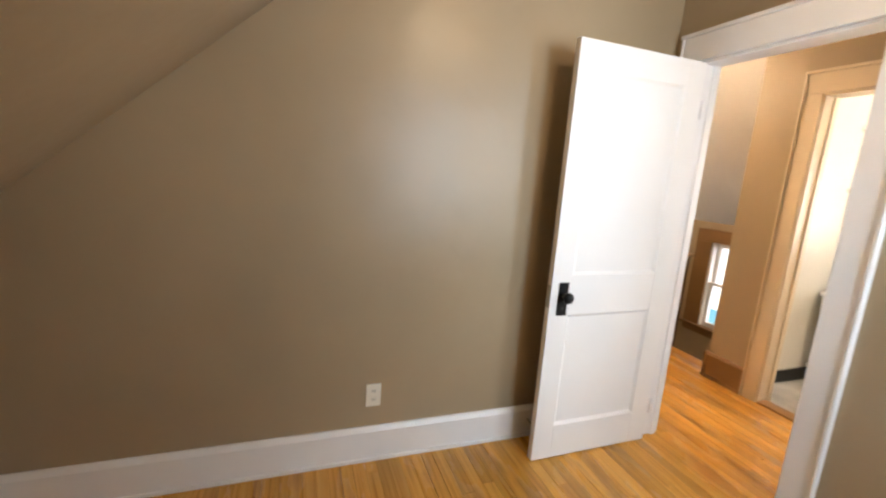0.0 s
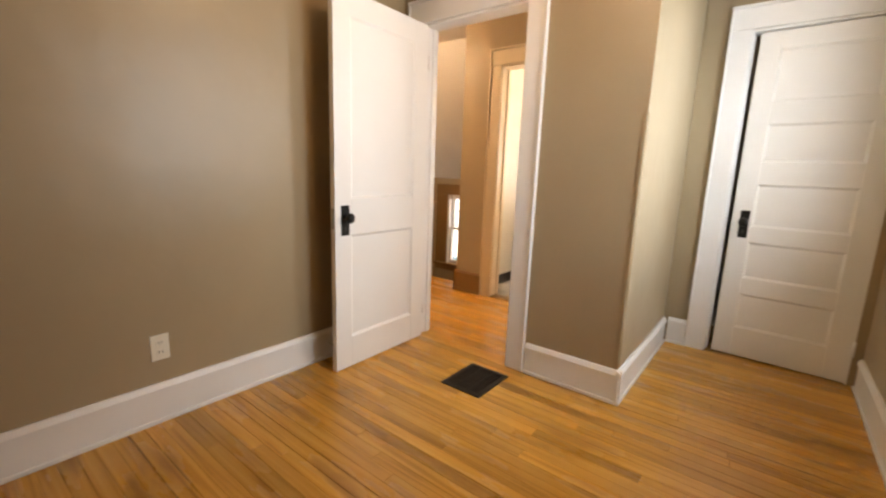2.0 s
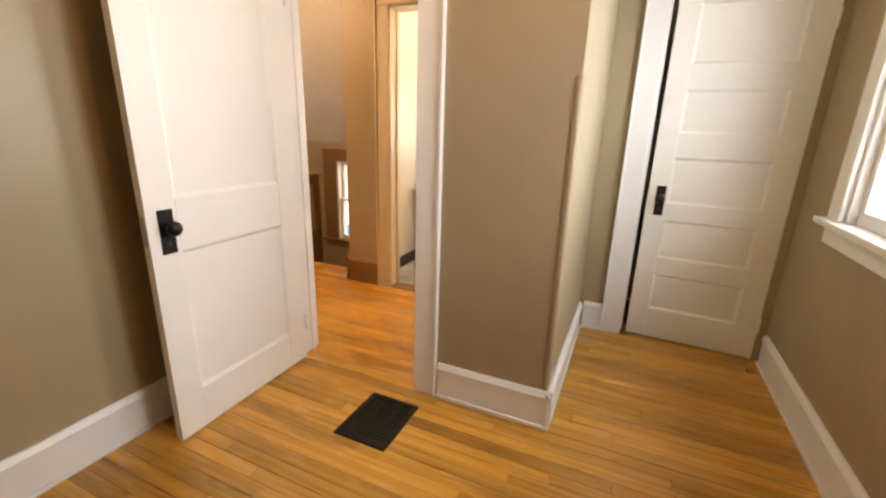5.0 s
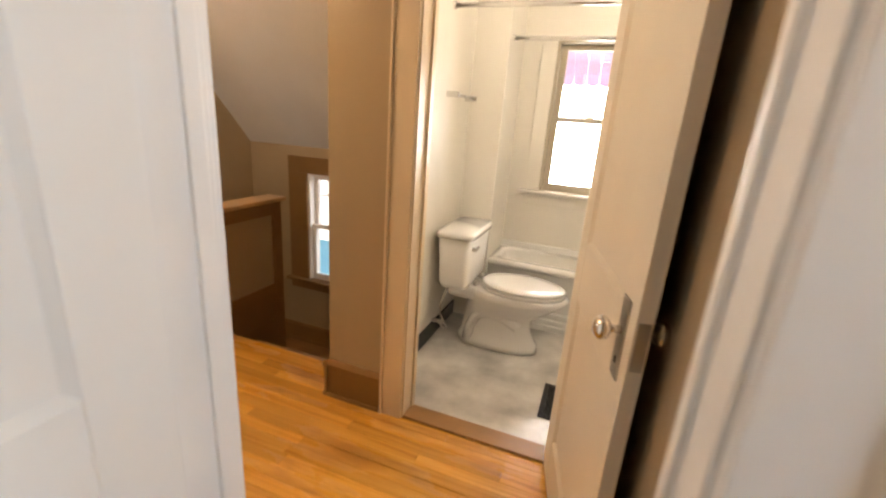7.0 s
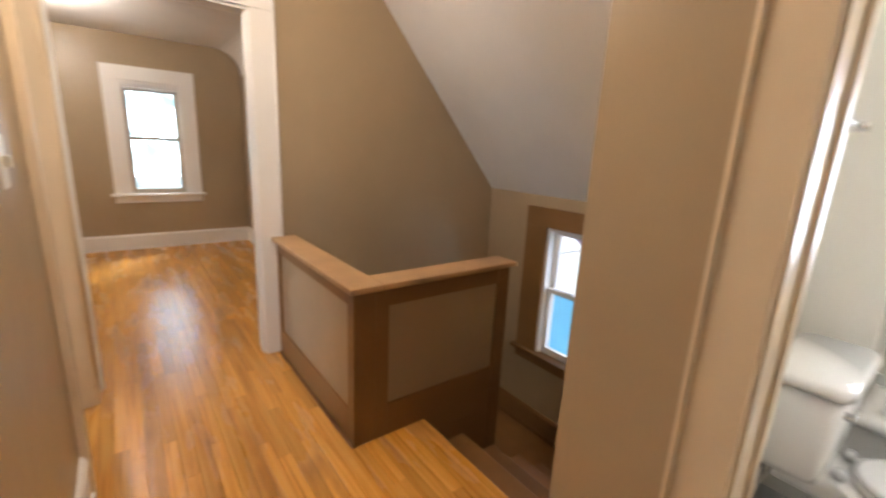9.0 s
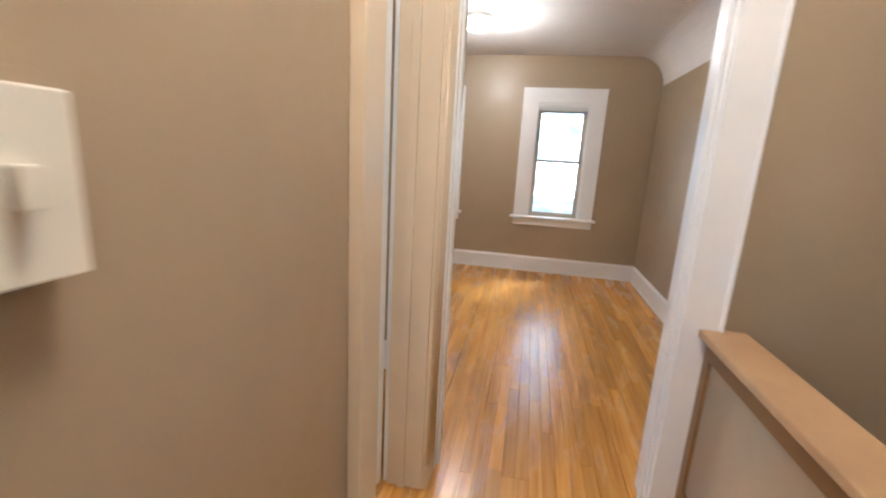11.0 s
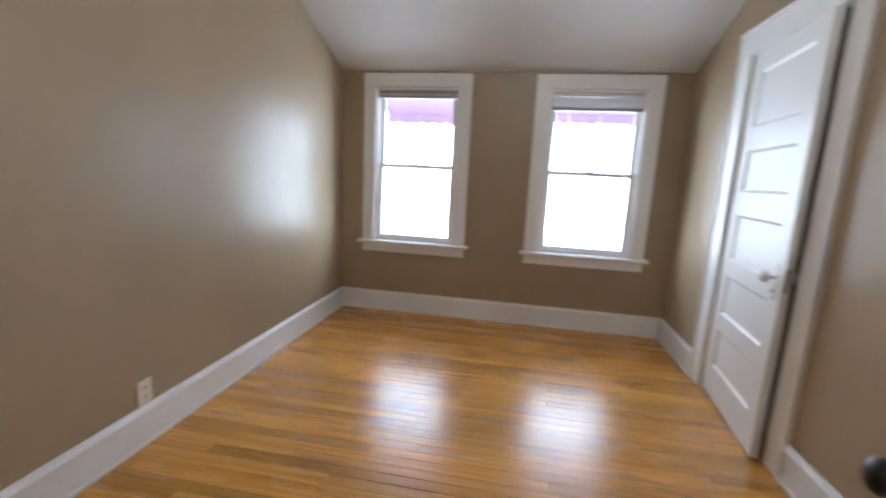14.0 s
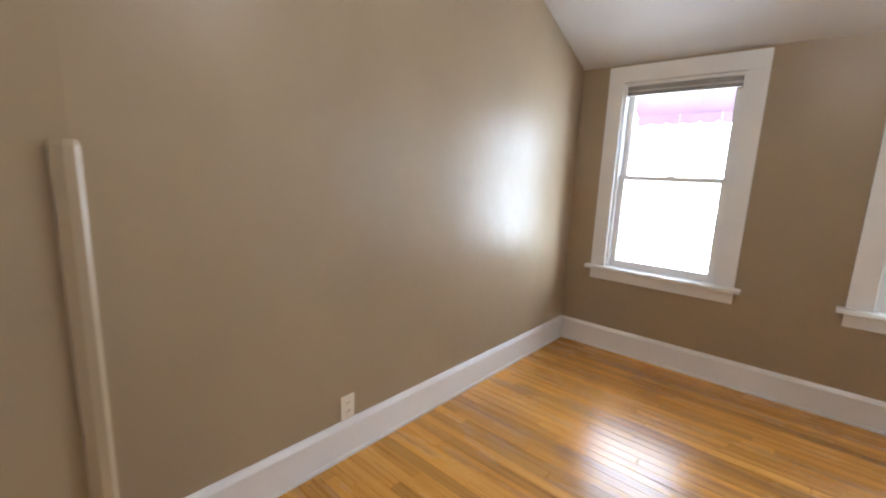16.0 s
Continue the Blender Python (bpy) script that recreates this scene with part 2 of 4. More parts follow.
def loft(bm, rings, cap=True):
    rows = [[bm.verts.new(p) for p in ring] for ring in rings]
    for a, b in zip(rows, rows[1:]):
        for i in range(len(a)):
            j = (i + 1) % len(a)
            bm.faces.new((a[i], a[j], b[j], b[i]))
    if cap:
        bm.faces.new(rows[0][::-1]), bm.faces.new(rows[-1])
    return bm


def oval(cx, cy, z, rx, ry, n=28, square=2.0, egg=0.0):
    out = []
    for i in range(n):
        a = 2 * math.pi * i / n
        c, s = math.cos(a), math.sin(a)
        x = math.copysign(abs(c) ** (2 / square), c) * rx
        y = math.copysign(abs(s) ** (2 / square), s) * ry * (1 - egg * max(0, c))
        out.append((cx + x, cy + y, z))
    return out


def rod(bm, a, b, r, n=12):
    a, b = Vector(a), Vector(b)
    q = (b - a).to_track_quat("Z", "Y")
    rings = [[p + q @ Vector((r * math.cos(2 * math.pi * i / n), r * math.sin(2 * math.pi * i / n), 0)) for i in range(n)] for p in (a, b)]
    return loft(bm, rings)


def ball(bm, c, r, sx=1.0, sy=1.0, sz=1.0):
    m = Matrix.Translation(c) @ Matrix.Diagonal((sx, sy, sz, 1))
    bmesh.ops.create_uvsphere(bm, u_segments=16, v_segments=10, radius=r, matrix=m)
    return bm


def wall(name, axis, p0, p1, a0, a1, top, openings=(), z0=0.0, material=None, label=""):
    """A wall between p0 and p1 across, from a0 to a1 along; top: height or (a, z) line; openings: (a0, a1, z0, z1)."""
    line = [(a0, top), (a1, top)] if isinstance(top, (int, float)) else top

    def height(a):
        for (u, h), (v, k) in zip(line, line[1:]):
            if u <= a <= v:
                return h + (k - h) * (a - u) / (v - u)
        return line[-1][1] if a > line[-1][0] else line[0][1]
    cuts = sorted({a0, a1, *[a for a, _ in line if a0 < a < a1], *[q for o in openings for q in o[:2]]})
    bm = bmesh.new()
    for u, v in zip(cuts, cuts[1:]):
        m = (u + v) / 2
        spans, low = [], z0
        for o in sorted((o for o in openings if o[0] <= m <= o[1]), key=lambda o: o[2]):
            if o[2] > low:
                spans.append((low, o[2], None))
            low = o[3]
        spans.append((low, height(u), height(v)))
        for lo, hu, hv in spans:
            hv = hu if hv is None else hv
            pts = []
            for p in (p0, p1):
                for a, z in ((u, lo), (v, lo), (v, hv), (u, hu)):
                    pts.append(bm.verts.new((p, a, z) if axis == "x" else (a, p, z)))
            for q in ((0, 1, 2, 3), (7, 6, 5, 4), (0, 4, 5, 1), (1, 5, 6, 2), (2, 6, 7, 3), (3, 7, 4, 0)):
                bm.faces.new([pts[i] for i in q])
    ob = link(name, bm, material or M_WALL)
    return tagged(ob, label or "tan painted plaster wall", "wall", kind="structure")


# ---- large structure ----
FA = 2.085      # bedroom side of the hall wall
HS = 2.20       # hall side of the bedroom doorway
HC = 2.10       # hall side further along
# bedroom with the closet alcove
slopeA = [(-0.95, 1.09), (0.66, 2.50), (2.2, 2.50), (3.4, 2.50)]
wall("wall_bedroom_west", "x", -1.29, -1.18, -0.95, FA, slopeA)
wall("wall_bedroom_south", "y", -1.07, -0.95, -1.29, 1.5, 1.10)
wall("wall_bedroom_hall", "y", FA, HS, -1.29, 0.35, 2.56, [(-1.02, -0.285, 0, 2.05)])
wall("wall_pier_return", "x", 0.25, 0.35, HS, 3.22, 2.56)
wall("wall_closet", "y", 3.22, 3.32, 0.25, 1.5, 2.56, [(0.605, 1.335, 0, 2.05)])
wall("wall_bedroom_east", "x", 1.38, 1.52, -0.95, 3.22, slopeA, [(2.14, 2.70, 0.93, 2.12), (1.24, 1.80, 0.93, 2.12)])
wall("wall_closet_back", "y", 3.90, 4.0, 0.25, 1.5, 2.56, label="plain closet back wall")
wall("wall_closet_side", "x", 1.42, 1.52, 3.32, 3.9, 2.56, label="plain closet side wall")
# hall and stair
wall("wall_hall_east", "x", -0.24, -0.16, HS, 3.22, 2.56)
wall("wall_bath_front", "y", 3.22, 3.33, -1.52, 0.25, 2.56, [(-1.125, -0.43, 0, 2.05)])
wall("wall_stair_bath", "x", -1.52, -1.32, 3.33, 4.89, [(3.33, 2.56), (3.66, 2.43), (4.89, 1.04)], z0=-2.5)
wall("wall_stair_front_low", "y", 3.22, 3.33, -1.52, -1.32, 0.0, z0=-2.5)
wall("wall_outer_north", "y", 4.89, 5.05, -4.0, 1.5, 2.56, [(-2.94, -2.52, -0.22, 0.81), (-0.85, -0.30, 0.91, 1.93)], z0=-2.5)
wall("wall_hall_west", "x", -3.72, -3.59, HC, 4.89, [(HC, 2.56), (3.6, 2.52), (4.89, 1.04)], [(2.12, 2.975, 0, 2.05)])
wall("wall_stair_west_low", "x", -3.72, -3.59, 3.1, 4.89, 0.0, z0=-2.5)
wall("wall_stair_south_low", "y", 3.09, 3.2, -3.59, -1.52, -0.16, z0=-2.5)
wall("wall_hall_south", "y", 1.96, HC, -3.72, -1.29, 2.56, [(-3.47, -2.88, 0, 2.05)])
# west bedroom with two windows
slopeC = [(-1.73, 2.145), (-0.87, 2.50), (2.0, 2.515)]
wall("wall_south_room_east", "x", -1.475, -1.33, -1.73, 1.40, slopeC)
wall("wall_entry_jog", "x", -2.085, -1.45, 1.40, 1.96, 2.56)
wall("wall_south_room_south", "y", -1.89, -1.73, -4.5, -1.25, 2.2, [(-2.53, -1.79, 0.665, 2.015), (-4.03, -3.27, 0.665, 2.015)])
wall("wall_south_room_west", "x", -4.47, -4.35, -1.73, 1.96, slopeC, [(-0.88, -0.10, 0, 2.05)])
wall("wall_south_room_closet", "x", -4.57, -4.475, -1.3, -0.5, 2.56, label="plain closet back wall")
# far bedroom
wall("wall_far_west", "x", -7.24, -7.08, -0.4, 4.3, 2.56, [(0.86, 1.44, 0.665, 1.932), (2.405, 2.985, 0.665, 1.932)])
wall("wall_far_south", "y", -0.5, -0.4, -7.24, -4.47, 2.56)
wall("wall_far_east_low", "x", -4.57, -4.47, -0.4, 1.96, 2.56)
wall("wall_far_east_jog", "y", 1.86, 1.96, -4.47, -3.72, 2.56)
wall("wall_far_north", "y", 3.67, 3.79, -7.24, -3.72, 2.2)
# bath
wall("wall_bath_west", "x", -1.32, -1.30, 3.33, 4.89, 2.56, material=M_BATHWALL, label="white painted bathroom wall")
wall("wall_bath_inner", "y", 3.33, 3.35, -1.30, 0.16, 2.56, [(-1.125, -0.43, 0, 2.05)], material=M_BATHWALL, label="white painted bathroom wall")
wall("wall_bath_east", "x", 0.16, 0.25, 3.33, 4.89, 2.56, material=M_BATHWALL, label="white painted bathroom wall")
wall("wall_tub_surround", "y", 4.865, 4.89, -1.30, 0.16, 2.56, [(-0.85, -0.30, 0.91, 1.93)], material=M_SURROUND, label="glossy white tub surround panel")
wall("wall_tub_end", "x", -1.30, -1.08, 4.42, 4.865, 2.56, material=M_SURROUND, label="white end wall boxed at the tub")


def ceiling(name, profile, x0, x1, thick=0.06, label="white painted ceiling"):
    """A ceiling along x whose underside follows the (y, z) line."""
    bm = bmesh.new()
    loft(bm, [[(x, y, z) for y, z in profile] + [(x, y, z + thick) for y, z in reversed(profile)] for x in (x0, x1)])
    return tagged(link(name, bm, M_CEIL), label, "ceiling", kind="structure")


ceiling("ceiling_bedroom", [(-0.95, 1.088), (0.66, 2.498), (FA, 2.498)], -1.18, 1.38, label="tan painted sloping bedroom ceiling").data.materials[0] = M_WALL
ceiling("ceiling_alcove", [(FA, 2.498), (3.9, 2.498)], 0.35, 1.42)
ceiling("ceiling_hall", [(HC, 2.50), (3.62, 2.475), (4.89, 1.045)], -3.59, -1.52)
ceiling("ceiling_hall_east", [(HC, 2.50), (3.22, 2.50)], -1.52, -0.24)
ceiling("ceiling_south_room", [(-1.73, 2.143), (-0.87, 2.498), (1.96, 2.505)], -4.35, -1.45)
cove = [(-0.4, 2.42), (3.38, 2.42)] + [(3.38 + 0.29 * math.sin(q), 2.13 + 0.29 * math.cos(q)) for q in (0.2, 0.4, 0.6, 0.8, 1.0, 1.2, 1.4)] + [(3.67, 2.13)]
ceiling("ceiling_far_bedroom", cove, -7.08, -3.72)
ceiling("ceiling_bath", [(3.35, 2.45), (4.865, 2.45)], -1.30, 0.16)

tagged(link("floor", boxes((-7.66, -3.59, -1.89, 4.3, -0.16, -0.016), (-3.59, -2.45, -1.89, 3.10, -0.16, -0.016), (-2.45, -1.52, -1.89, 3.44, -0.16, -0.016),
                           (-1.52, 1.52, -1.89, 3.9, -0.16, -0.016)), M_SUB), "dark wooden subfloor under the strip boards", "floor", kind="structure")
tagged(link("floor_bath", boxes((-1.30, 0.16, 3.30, 4.865, -0.016, 0.004)), M_BATHFLOOR), "grey marbled vinyl bathroom floor", "floor", kind="structure")
tagged(link("trim_threshold", boxes((-1.125, -0.43, 3.215, 3.315, -0.012, 0.012), bevel=0.004), M_STEP), "worn brown wooden threshold under the bathroom door", "threshold", kind="structure")

# ---- baseboards and casings ----


def strip_box(axis, face, d, t0, t1, a0, a1, z0, z1):
    p, q = sorted((face + d * t0, face + d * t1))
    return (p, q, a0, a1, z0, z1) if axis == "x" else (a0, a1, p, q, z0, z1)


def baseboard(axis, face, d, a0, a1, material=None, height=0.182, label="white painted tall wooden baseboard"):
    """A baseboard on the wall face; d: the side of the room."""
    ob = empty("baseboard")
    tagged(ob, label, "baseboard", kind="structure")
    m = material or M_TRIM
    part("board", boxes(strip_box(axis, face, d, 0, 0.017, a0, a1, 0, height - 0.035), bevel=0.002), m, ob)
    bm = bmesh.new()
    prof = [(0, height - 0.036), (0.024, height - 0.036), (0.024, height - 0.022), (0.016, height - 0.008), (0.01, height), (0, height)]
    rings = []
    for a in (a0, a1):
        rings.append([((face + d * p, a, z) if axis == "x" else (a, face + d * p, z)) for p, z in prof])
    part("cap_moulding", loft(bm, rings), m, ob)
    part("shoe", boxes(strip_box(axis, face, d, 0.017, 0.027, a0, a1, 0, 0.018), bevel=0.003), m, ob)
    return ob


baseboard("x", -1.18, 1, -0.95, FA)
baseboard("y", -0.95, 1, -1.15, 1.35)
baseboard("x", 1.38, -1, -0.92, 3.19)
baseboard("y", FA, -1, -0.165, 0.377)
baseboard("x", 0.35, 1, FA - 0.026, 3.19)
baseboard("y", 3.22, -1, 0.377, 0.495)
baseboard("x", -1.475, -1, -1.70, 1.40)
baseboard("y", -1.73, 1, -4.35, -1.45)
baseboard("x", -4.35, 1, -1.70, -0.995)
baseboard("x", -4.35, 1, 0.015, 1.93)
baseboard("y", 1.96, -1, -2.77, -2.11)
baseboard("x", -7.08, 1, -0.4, 3.67)
baseboard("y", 1.96, 1, -4.44, -3.75)
baseboard("y", 3.67, -1, -7.05, -3.75)
baseboard("x", -3.72, -1, 3.1, 3.64)
baseboard("y", HC, 1, -2.81, -1.31, label="white painted hall baseboard")
baseboard("y", 3.22, -1, -1.52, -1.235, M_BROWN, 0.2, "tan-brown painted baseboard at the hall pier")
baseboard("x", -1.52, -1, 3.195, 3.43, M_BROWN, 0.2, "tan-brown painted baseboard at the stair head")
tagged(link("baseboard", boxes((-1.30, -1.288, 3.35, 4.42, 0.004, 0.105), bevel=0.003), M_BLACKBASE), "black vinyl cove base in the bathroom", "baseboard", kind="structure")


def casing(axis, face, d, a0, a1, top, width=0.108, material=None, name="trim", label="white painted flat door casing", sides=(1, 1), head=0.12):
    """Flat casing round an opening a0 to a1 on one side of a wall, with a head and a thin cap."""
    ob = empty(name)
    tagged(ob, label, "door casing", kind="structure")
    m = material or M_TRIM
    lo, hi = a0 - width * sides[0], a1 + width * sides[1]
    if sides[0]:
        part("side_casing", boxes(strip_box(axis, face, d, 0, 0.02, a0 - width, a0 + 0.004, 0, top - 0.001), bevel=0.003), m, ob)
        part("back_band", boxes(strip_box(axis, face, d, 0, 0.03, a0 - width - 0.012, a0 - width, 0, top + head), bevel=0.004), m, ob)
    if sides[1]:
        part("side_casing", boxes(strip_box(axis, face, d, 0, 0.02, a1 - 0.004, a1 + width, 0, top - 0.001), bevel=0.003), m, ob)
        part("back_band", boxes(strip_box(axis, face, d, 0, 0.03, a1 + width, a1 + width + 0.012, 0, top + head), bevel=0.004), m, ob)
    part("head_casing", boxes(strip_box(axis, face, d, 0, 0.022, lo, hi, top, top + head), bevel=0.003), m, ob)
    part("cap", boxes(strip_box(axis, face, d, 0, 0.036, lo - 0.014, hi + 0.014, top + head, top + head + 0.018), bevel=0.004), m, ob)
    return ob


def jamb(axis, p0, p1, a0, a1, top, material, stop=0.6, label="painted wooden door jamb"):
    """The lining of a door opening through a wall from p0 to p1, with a stop bead."""
    ob = empty("trim")
    tagged(ob, label, "door jamb", kind="structure")
    q0, q1 = p0 - 0.002, p1 + 0.002
    s = p0 + (p1 - p0) * stop

    def bx(pa, pb, u, v, z, w):
        return (pa, pb, u, v, z, w) if axis == "x" else (u, v, pa, pb, z, w)
    part("side_jamb", boxes(bx(q0, q1, a0, a0 + 0.012, 0, top), bevel=0.002), material, ob)
    part("side_jamb", boxes(bx(q0, q1, a1 - 0.012, a1, 0, top), bevel=0.002), material, ob)
    part("head_jamb", boxes(bx(q0, q1, a0 + 0.012, a1 - 0.012, top - 0.014, top), bevel=0.002), material, ob)
    part("stop", boxes(bx(s, s + 0.03, a0 + 0.012, a0 + 0.022, 0, top - 0.014), bx(s, s + 0.03, a1 - 0.022, a1 - 0.012, 0, top - 0.014), bevel=0.002), material, ob)
    return ob


casing("y", FA, -1, -1.02, -0.285, 2.05, 0.10)
jamb("y", FA, HS, -1.02, -0.285, 2.05, M_TRIM)
casing("y", HS, 1, -1.02, -0.285, 2.05, 0.10, sides=(1, 0))
casing("y", 3.22, -1, 0.605, 1.335, 2.05, 0.1, sides=(1, 0))
jamb("y", 3.22, 3.32, 0.605, 1.335, 2.05, M_TRIM)
casing("y", 3.22, -1, -1.125, -0.43, 2.05, 0.092, M_CREAM, label="cream painted bathroom door casing")
jamb("y", 3.215, 3.352, -1.125, -0.43, 2.05, M_CREAM)
casing("x", -3.59, 1, 2.12, 2.975, 2.05, 0.115, sides=(0, 1), label="white painted casing of the far bedroom door")
jamb("x", -3.72, -3.59, 2.12, 2.975, 2.05, M_TRIM)
casing("x", -3.72, -1, 2.12, 2.975, 2.05, 0.1)
casing("y", HC, 1, -3.47, -2.88, 2.05, 0.11, M_CREAM, sides=(0, 1), label="cream painted fluted door casing in the hall")
jamb("y", 1.96, HC, -3.47, -2.88, 2.05, M_CREAM, 0.3)
casing("y", 1.96, -1, -3.47, -2.88, 2.05, 0.1)
casing("x", -4.35, 1, -0.88, -0.10, 2.05, 0.11)
jamb("x", -4.47, -4.35, -0.88, -0.10, 2.05, M_TRIM)
# fluted corner post between the two doorways
post = empty("trim_corner_post")
tagged(post, "cream painted fluted post between two doorways", "door casing", kind="structure")
part("post", boxes((-3.588, -3.468, HC, HC + 0.018, 0, 2.05), bevel=0.003), M_CREAM, post)
for i in range(4):
    bm = bmesh.new()
    rod(bm, (-3.570 + i * 0.028, HC + 0.018, 0.1), (-3.570 + i * 0.028, HC + 0.018, 2.04), 0.009, 8)
    part("bead", bm, M_CREAM, post, smooth=True)
part("plinth", boxes((-3.592, -3.464, HC, HC + 0.026, 0, 0.1), bevel=0.004), M_CREAM, post)


def corner_guard(x, y, sx, sy, z0=0.2, z1=1.45, k=1.0):
    """A rounded wooden strip that wraps an outside wall corner; sx, sy point out of the corner."""
    ob = empty("corner_guard", pose(x, y, 0))
    tagged(ob, "tan painted rounded wooden corner guard strip", "corner guard", kind="structure")
    pts = [(-sx * 0.03, sy * 0.012), (-sx * 0.012, sy * 0.016), (sx * 0.004, sy * 0.014), (sx * 0.014, sy * 0.004), (sx * 0.016, -sy * 0.012), (sx * 0.012, -sy * 0.03), (0.0, -sy * 0.03), (0.0, 0.0), (-sx * 0.03, 0.0)]
    pts = [(px * k, py * k) for px, py in pts]
    bm = bmesh.new()
    loft(bm, [[(px, py, z) for px, py in pts] for z in (z0, z1 - 0.01)] + [[(px * 0.8, py * 0.8, z1) for px, py in pts]])
    part("strip", bm, M_WALL, ob)
    return ob


corner_guard(0.35, FA, 1, -1, k=0.5)
corner_guard(-2.085, 1.40, -1, -1, 0.2, 1.355, 0.9)

# ---- doors ----


def door(name, m, w, panels, material, hw_mat, knob_mat, label, height=2.03, stile=0.112, plate_at=0.9, plate=(0.05, 0.175), knob_r=0.028, hinges=True, kind="structure"):
    """A panelled door; local x runs from the hinge to the free edge, the panels are (z0, z1)."""
    ob = empty(name, m)
    tagged(ob, label, "door", kind=kind)
    th = 0.035
    bm = boxes((0, stile, -th / 2, th / 2, 0.008, height), (w - stile, w, -th / 2, th / 2, 0.008, height), bevel=0.002)
    part("stiles", bm, material, ob)
    edges = [0.008] + [z for p in panels for z in p] + [height]
    for lo, hi in zip(edges[::2], edges[1::2]):
        part("rail", boxes((stile, w - stile, -th / 2 + 0.0005, th / 2 - 0.0005, lo, hi), bevel=0.002), material, ob)
    for lo, hi in panels:
        bm = bmesh.new()
        for s in (-1, 1):
            a = [(stile, s * 0.0165, lo), (w - stile, s * 0.0165, lo), (w - stile, s * 0.0165, hi), (stile, s * 0.0165, hi)]
            g = 0.014
            b = [(stile + g, s * 0.006, lo + g), (w - stile - g, s * 0.006, lo + g), (w - stile - g, s * 0.006, hi - g), (stile + g, s * 0.006, hi - g)]
            va, vb = [bm.verts.new(p) for p in a], [bm.verts.new(p) for p in b]
            for i in range(4):
                bm.faces.new((va[i], va[(i + 1) % 4], vb[(i + 1) % 4], vb[i]))
            bm.faces.new(vb)
        part("panel", bm, material, ob)
    pw, ph = plate
    for s in (-1, 1):
        y0, y1 = sorted((s * th / 2, s * (th / 2 + 0.004)))
        lock = part("lock_plate", boxes((w - 0.068 - pw / 2, w - 0.068 + pw / 2, y0, y1, plate_at - ph * 0.6, plate_at + ph * 0.4), bevel=0.0015), hw_mat, ob, "rectangular metal lock plate")
        bm = bmesh.new()
        rod(bm, (w - 0.068, s * th / 2, plate_at), (w - 0.068, s * (th / 2 + 0.035), plate_at), 0.009)
        ball(bm, (w - 0.068, s * (th / 2 + 0.045), plate_at), knob_r, 1, 0.75, 1)
        part("knob", bm, knob_mat, lock, "round door knob", smooth=True)
        bm = bmesh.new()
        ball(bm, (w - 0.068, s * (th / 2 + 0.004), plate_at - ph * 0.38), 0.007, 1, 0.4, 1.4)
        part("keyhole", bm, M_SLOT, lock)
    part("latch", boxes((w, w + 0.002, -0.012, 0.012, plate_at - 0.06, plate_at + 0.05)), M_NICKEL, ob)
    if hinges:
        for z in (0.22, height - 0.22):
            bm = bmesh.new()
            rod(bm, (-0.006, th / 2 + 0.004, z - 0.045), (-0.006, th / 2 + 0.004, z + 0.045), 0.007, 10)
            part("hinge", bm, M_TRIM, ob, smooth=True)
    return ob


TWO = [(0.19, 0.785), (0.985, 1.91)]
FIVE = [(0.20, 0.43), (0.535, 0.77), (0.87, 1.135), (1.27, 1.50), (1.63, 1.93)]
door("door_1", pose(-0.985, FA - 0.02, 0, 0, 0, -89), 0.735, TWO, M_DOOR, M_BLACKMETAL, M_BLACKMETAL, "open white two-panel door with black knob plate", plate_at=0.885, plate=(0.056, 0.165))
door("door_2", pose(1.328, 3.235, 0, 0, 0, 177), 0.675, FIVE, M_DOOR, M_BLACKMETAL, M_BLACKMETAL, "white five-panel closet door with black knob plate", plate_at=0.90, stile=0.105)
door("door_3", pose(-0.445, 3.235, 0, 0, 0, -78), 0.69, TWO, M_CREAMDOOR, M_NICKEL, M_CHROME, "open cream two-panel bathroom door with nickel knob", plate_at=0.93, plate=(0.05, 0.19))
door("door_4", pose(-3.436, 1.930, 0, 0, 0, -112.75), 0.705, [(0.19, 0.745), (0.955, 1.90)], M_DOOR, M_BLACKMETAL, M_BLACKMETAL, "open white two-panel bedroom door with black knob", plate_at=0.89, plate=(0.056, 0.165))
door("door_5", pose(-4.375, -0.865, 0, 0, 0, 84), 0.75, FIVE, M_DOOR, M_TRIM, M_KNOBGLASS, "slightly open white five-panel closet door with glass knob", plate_at=0.89, stile=0.105)

# ---- windows ----


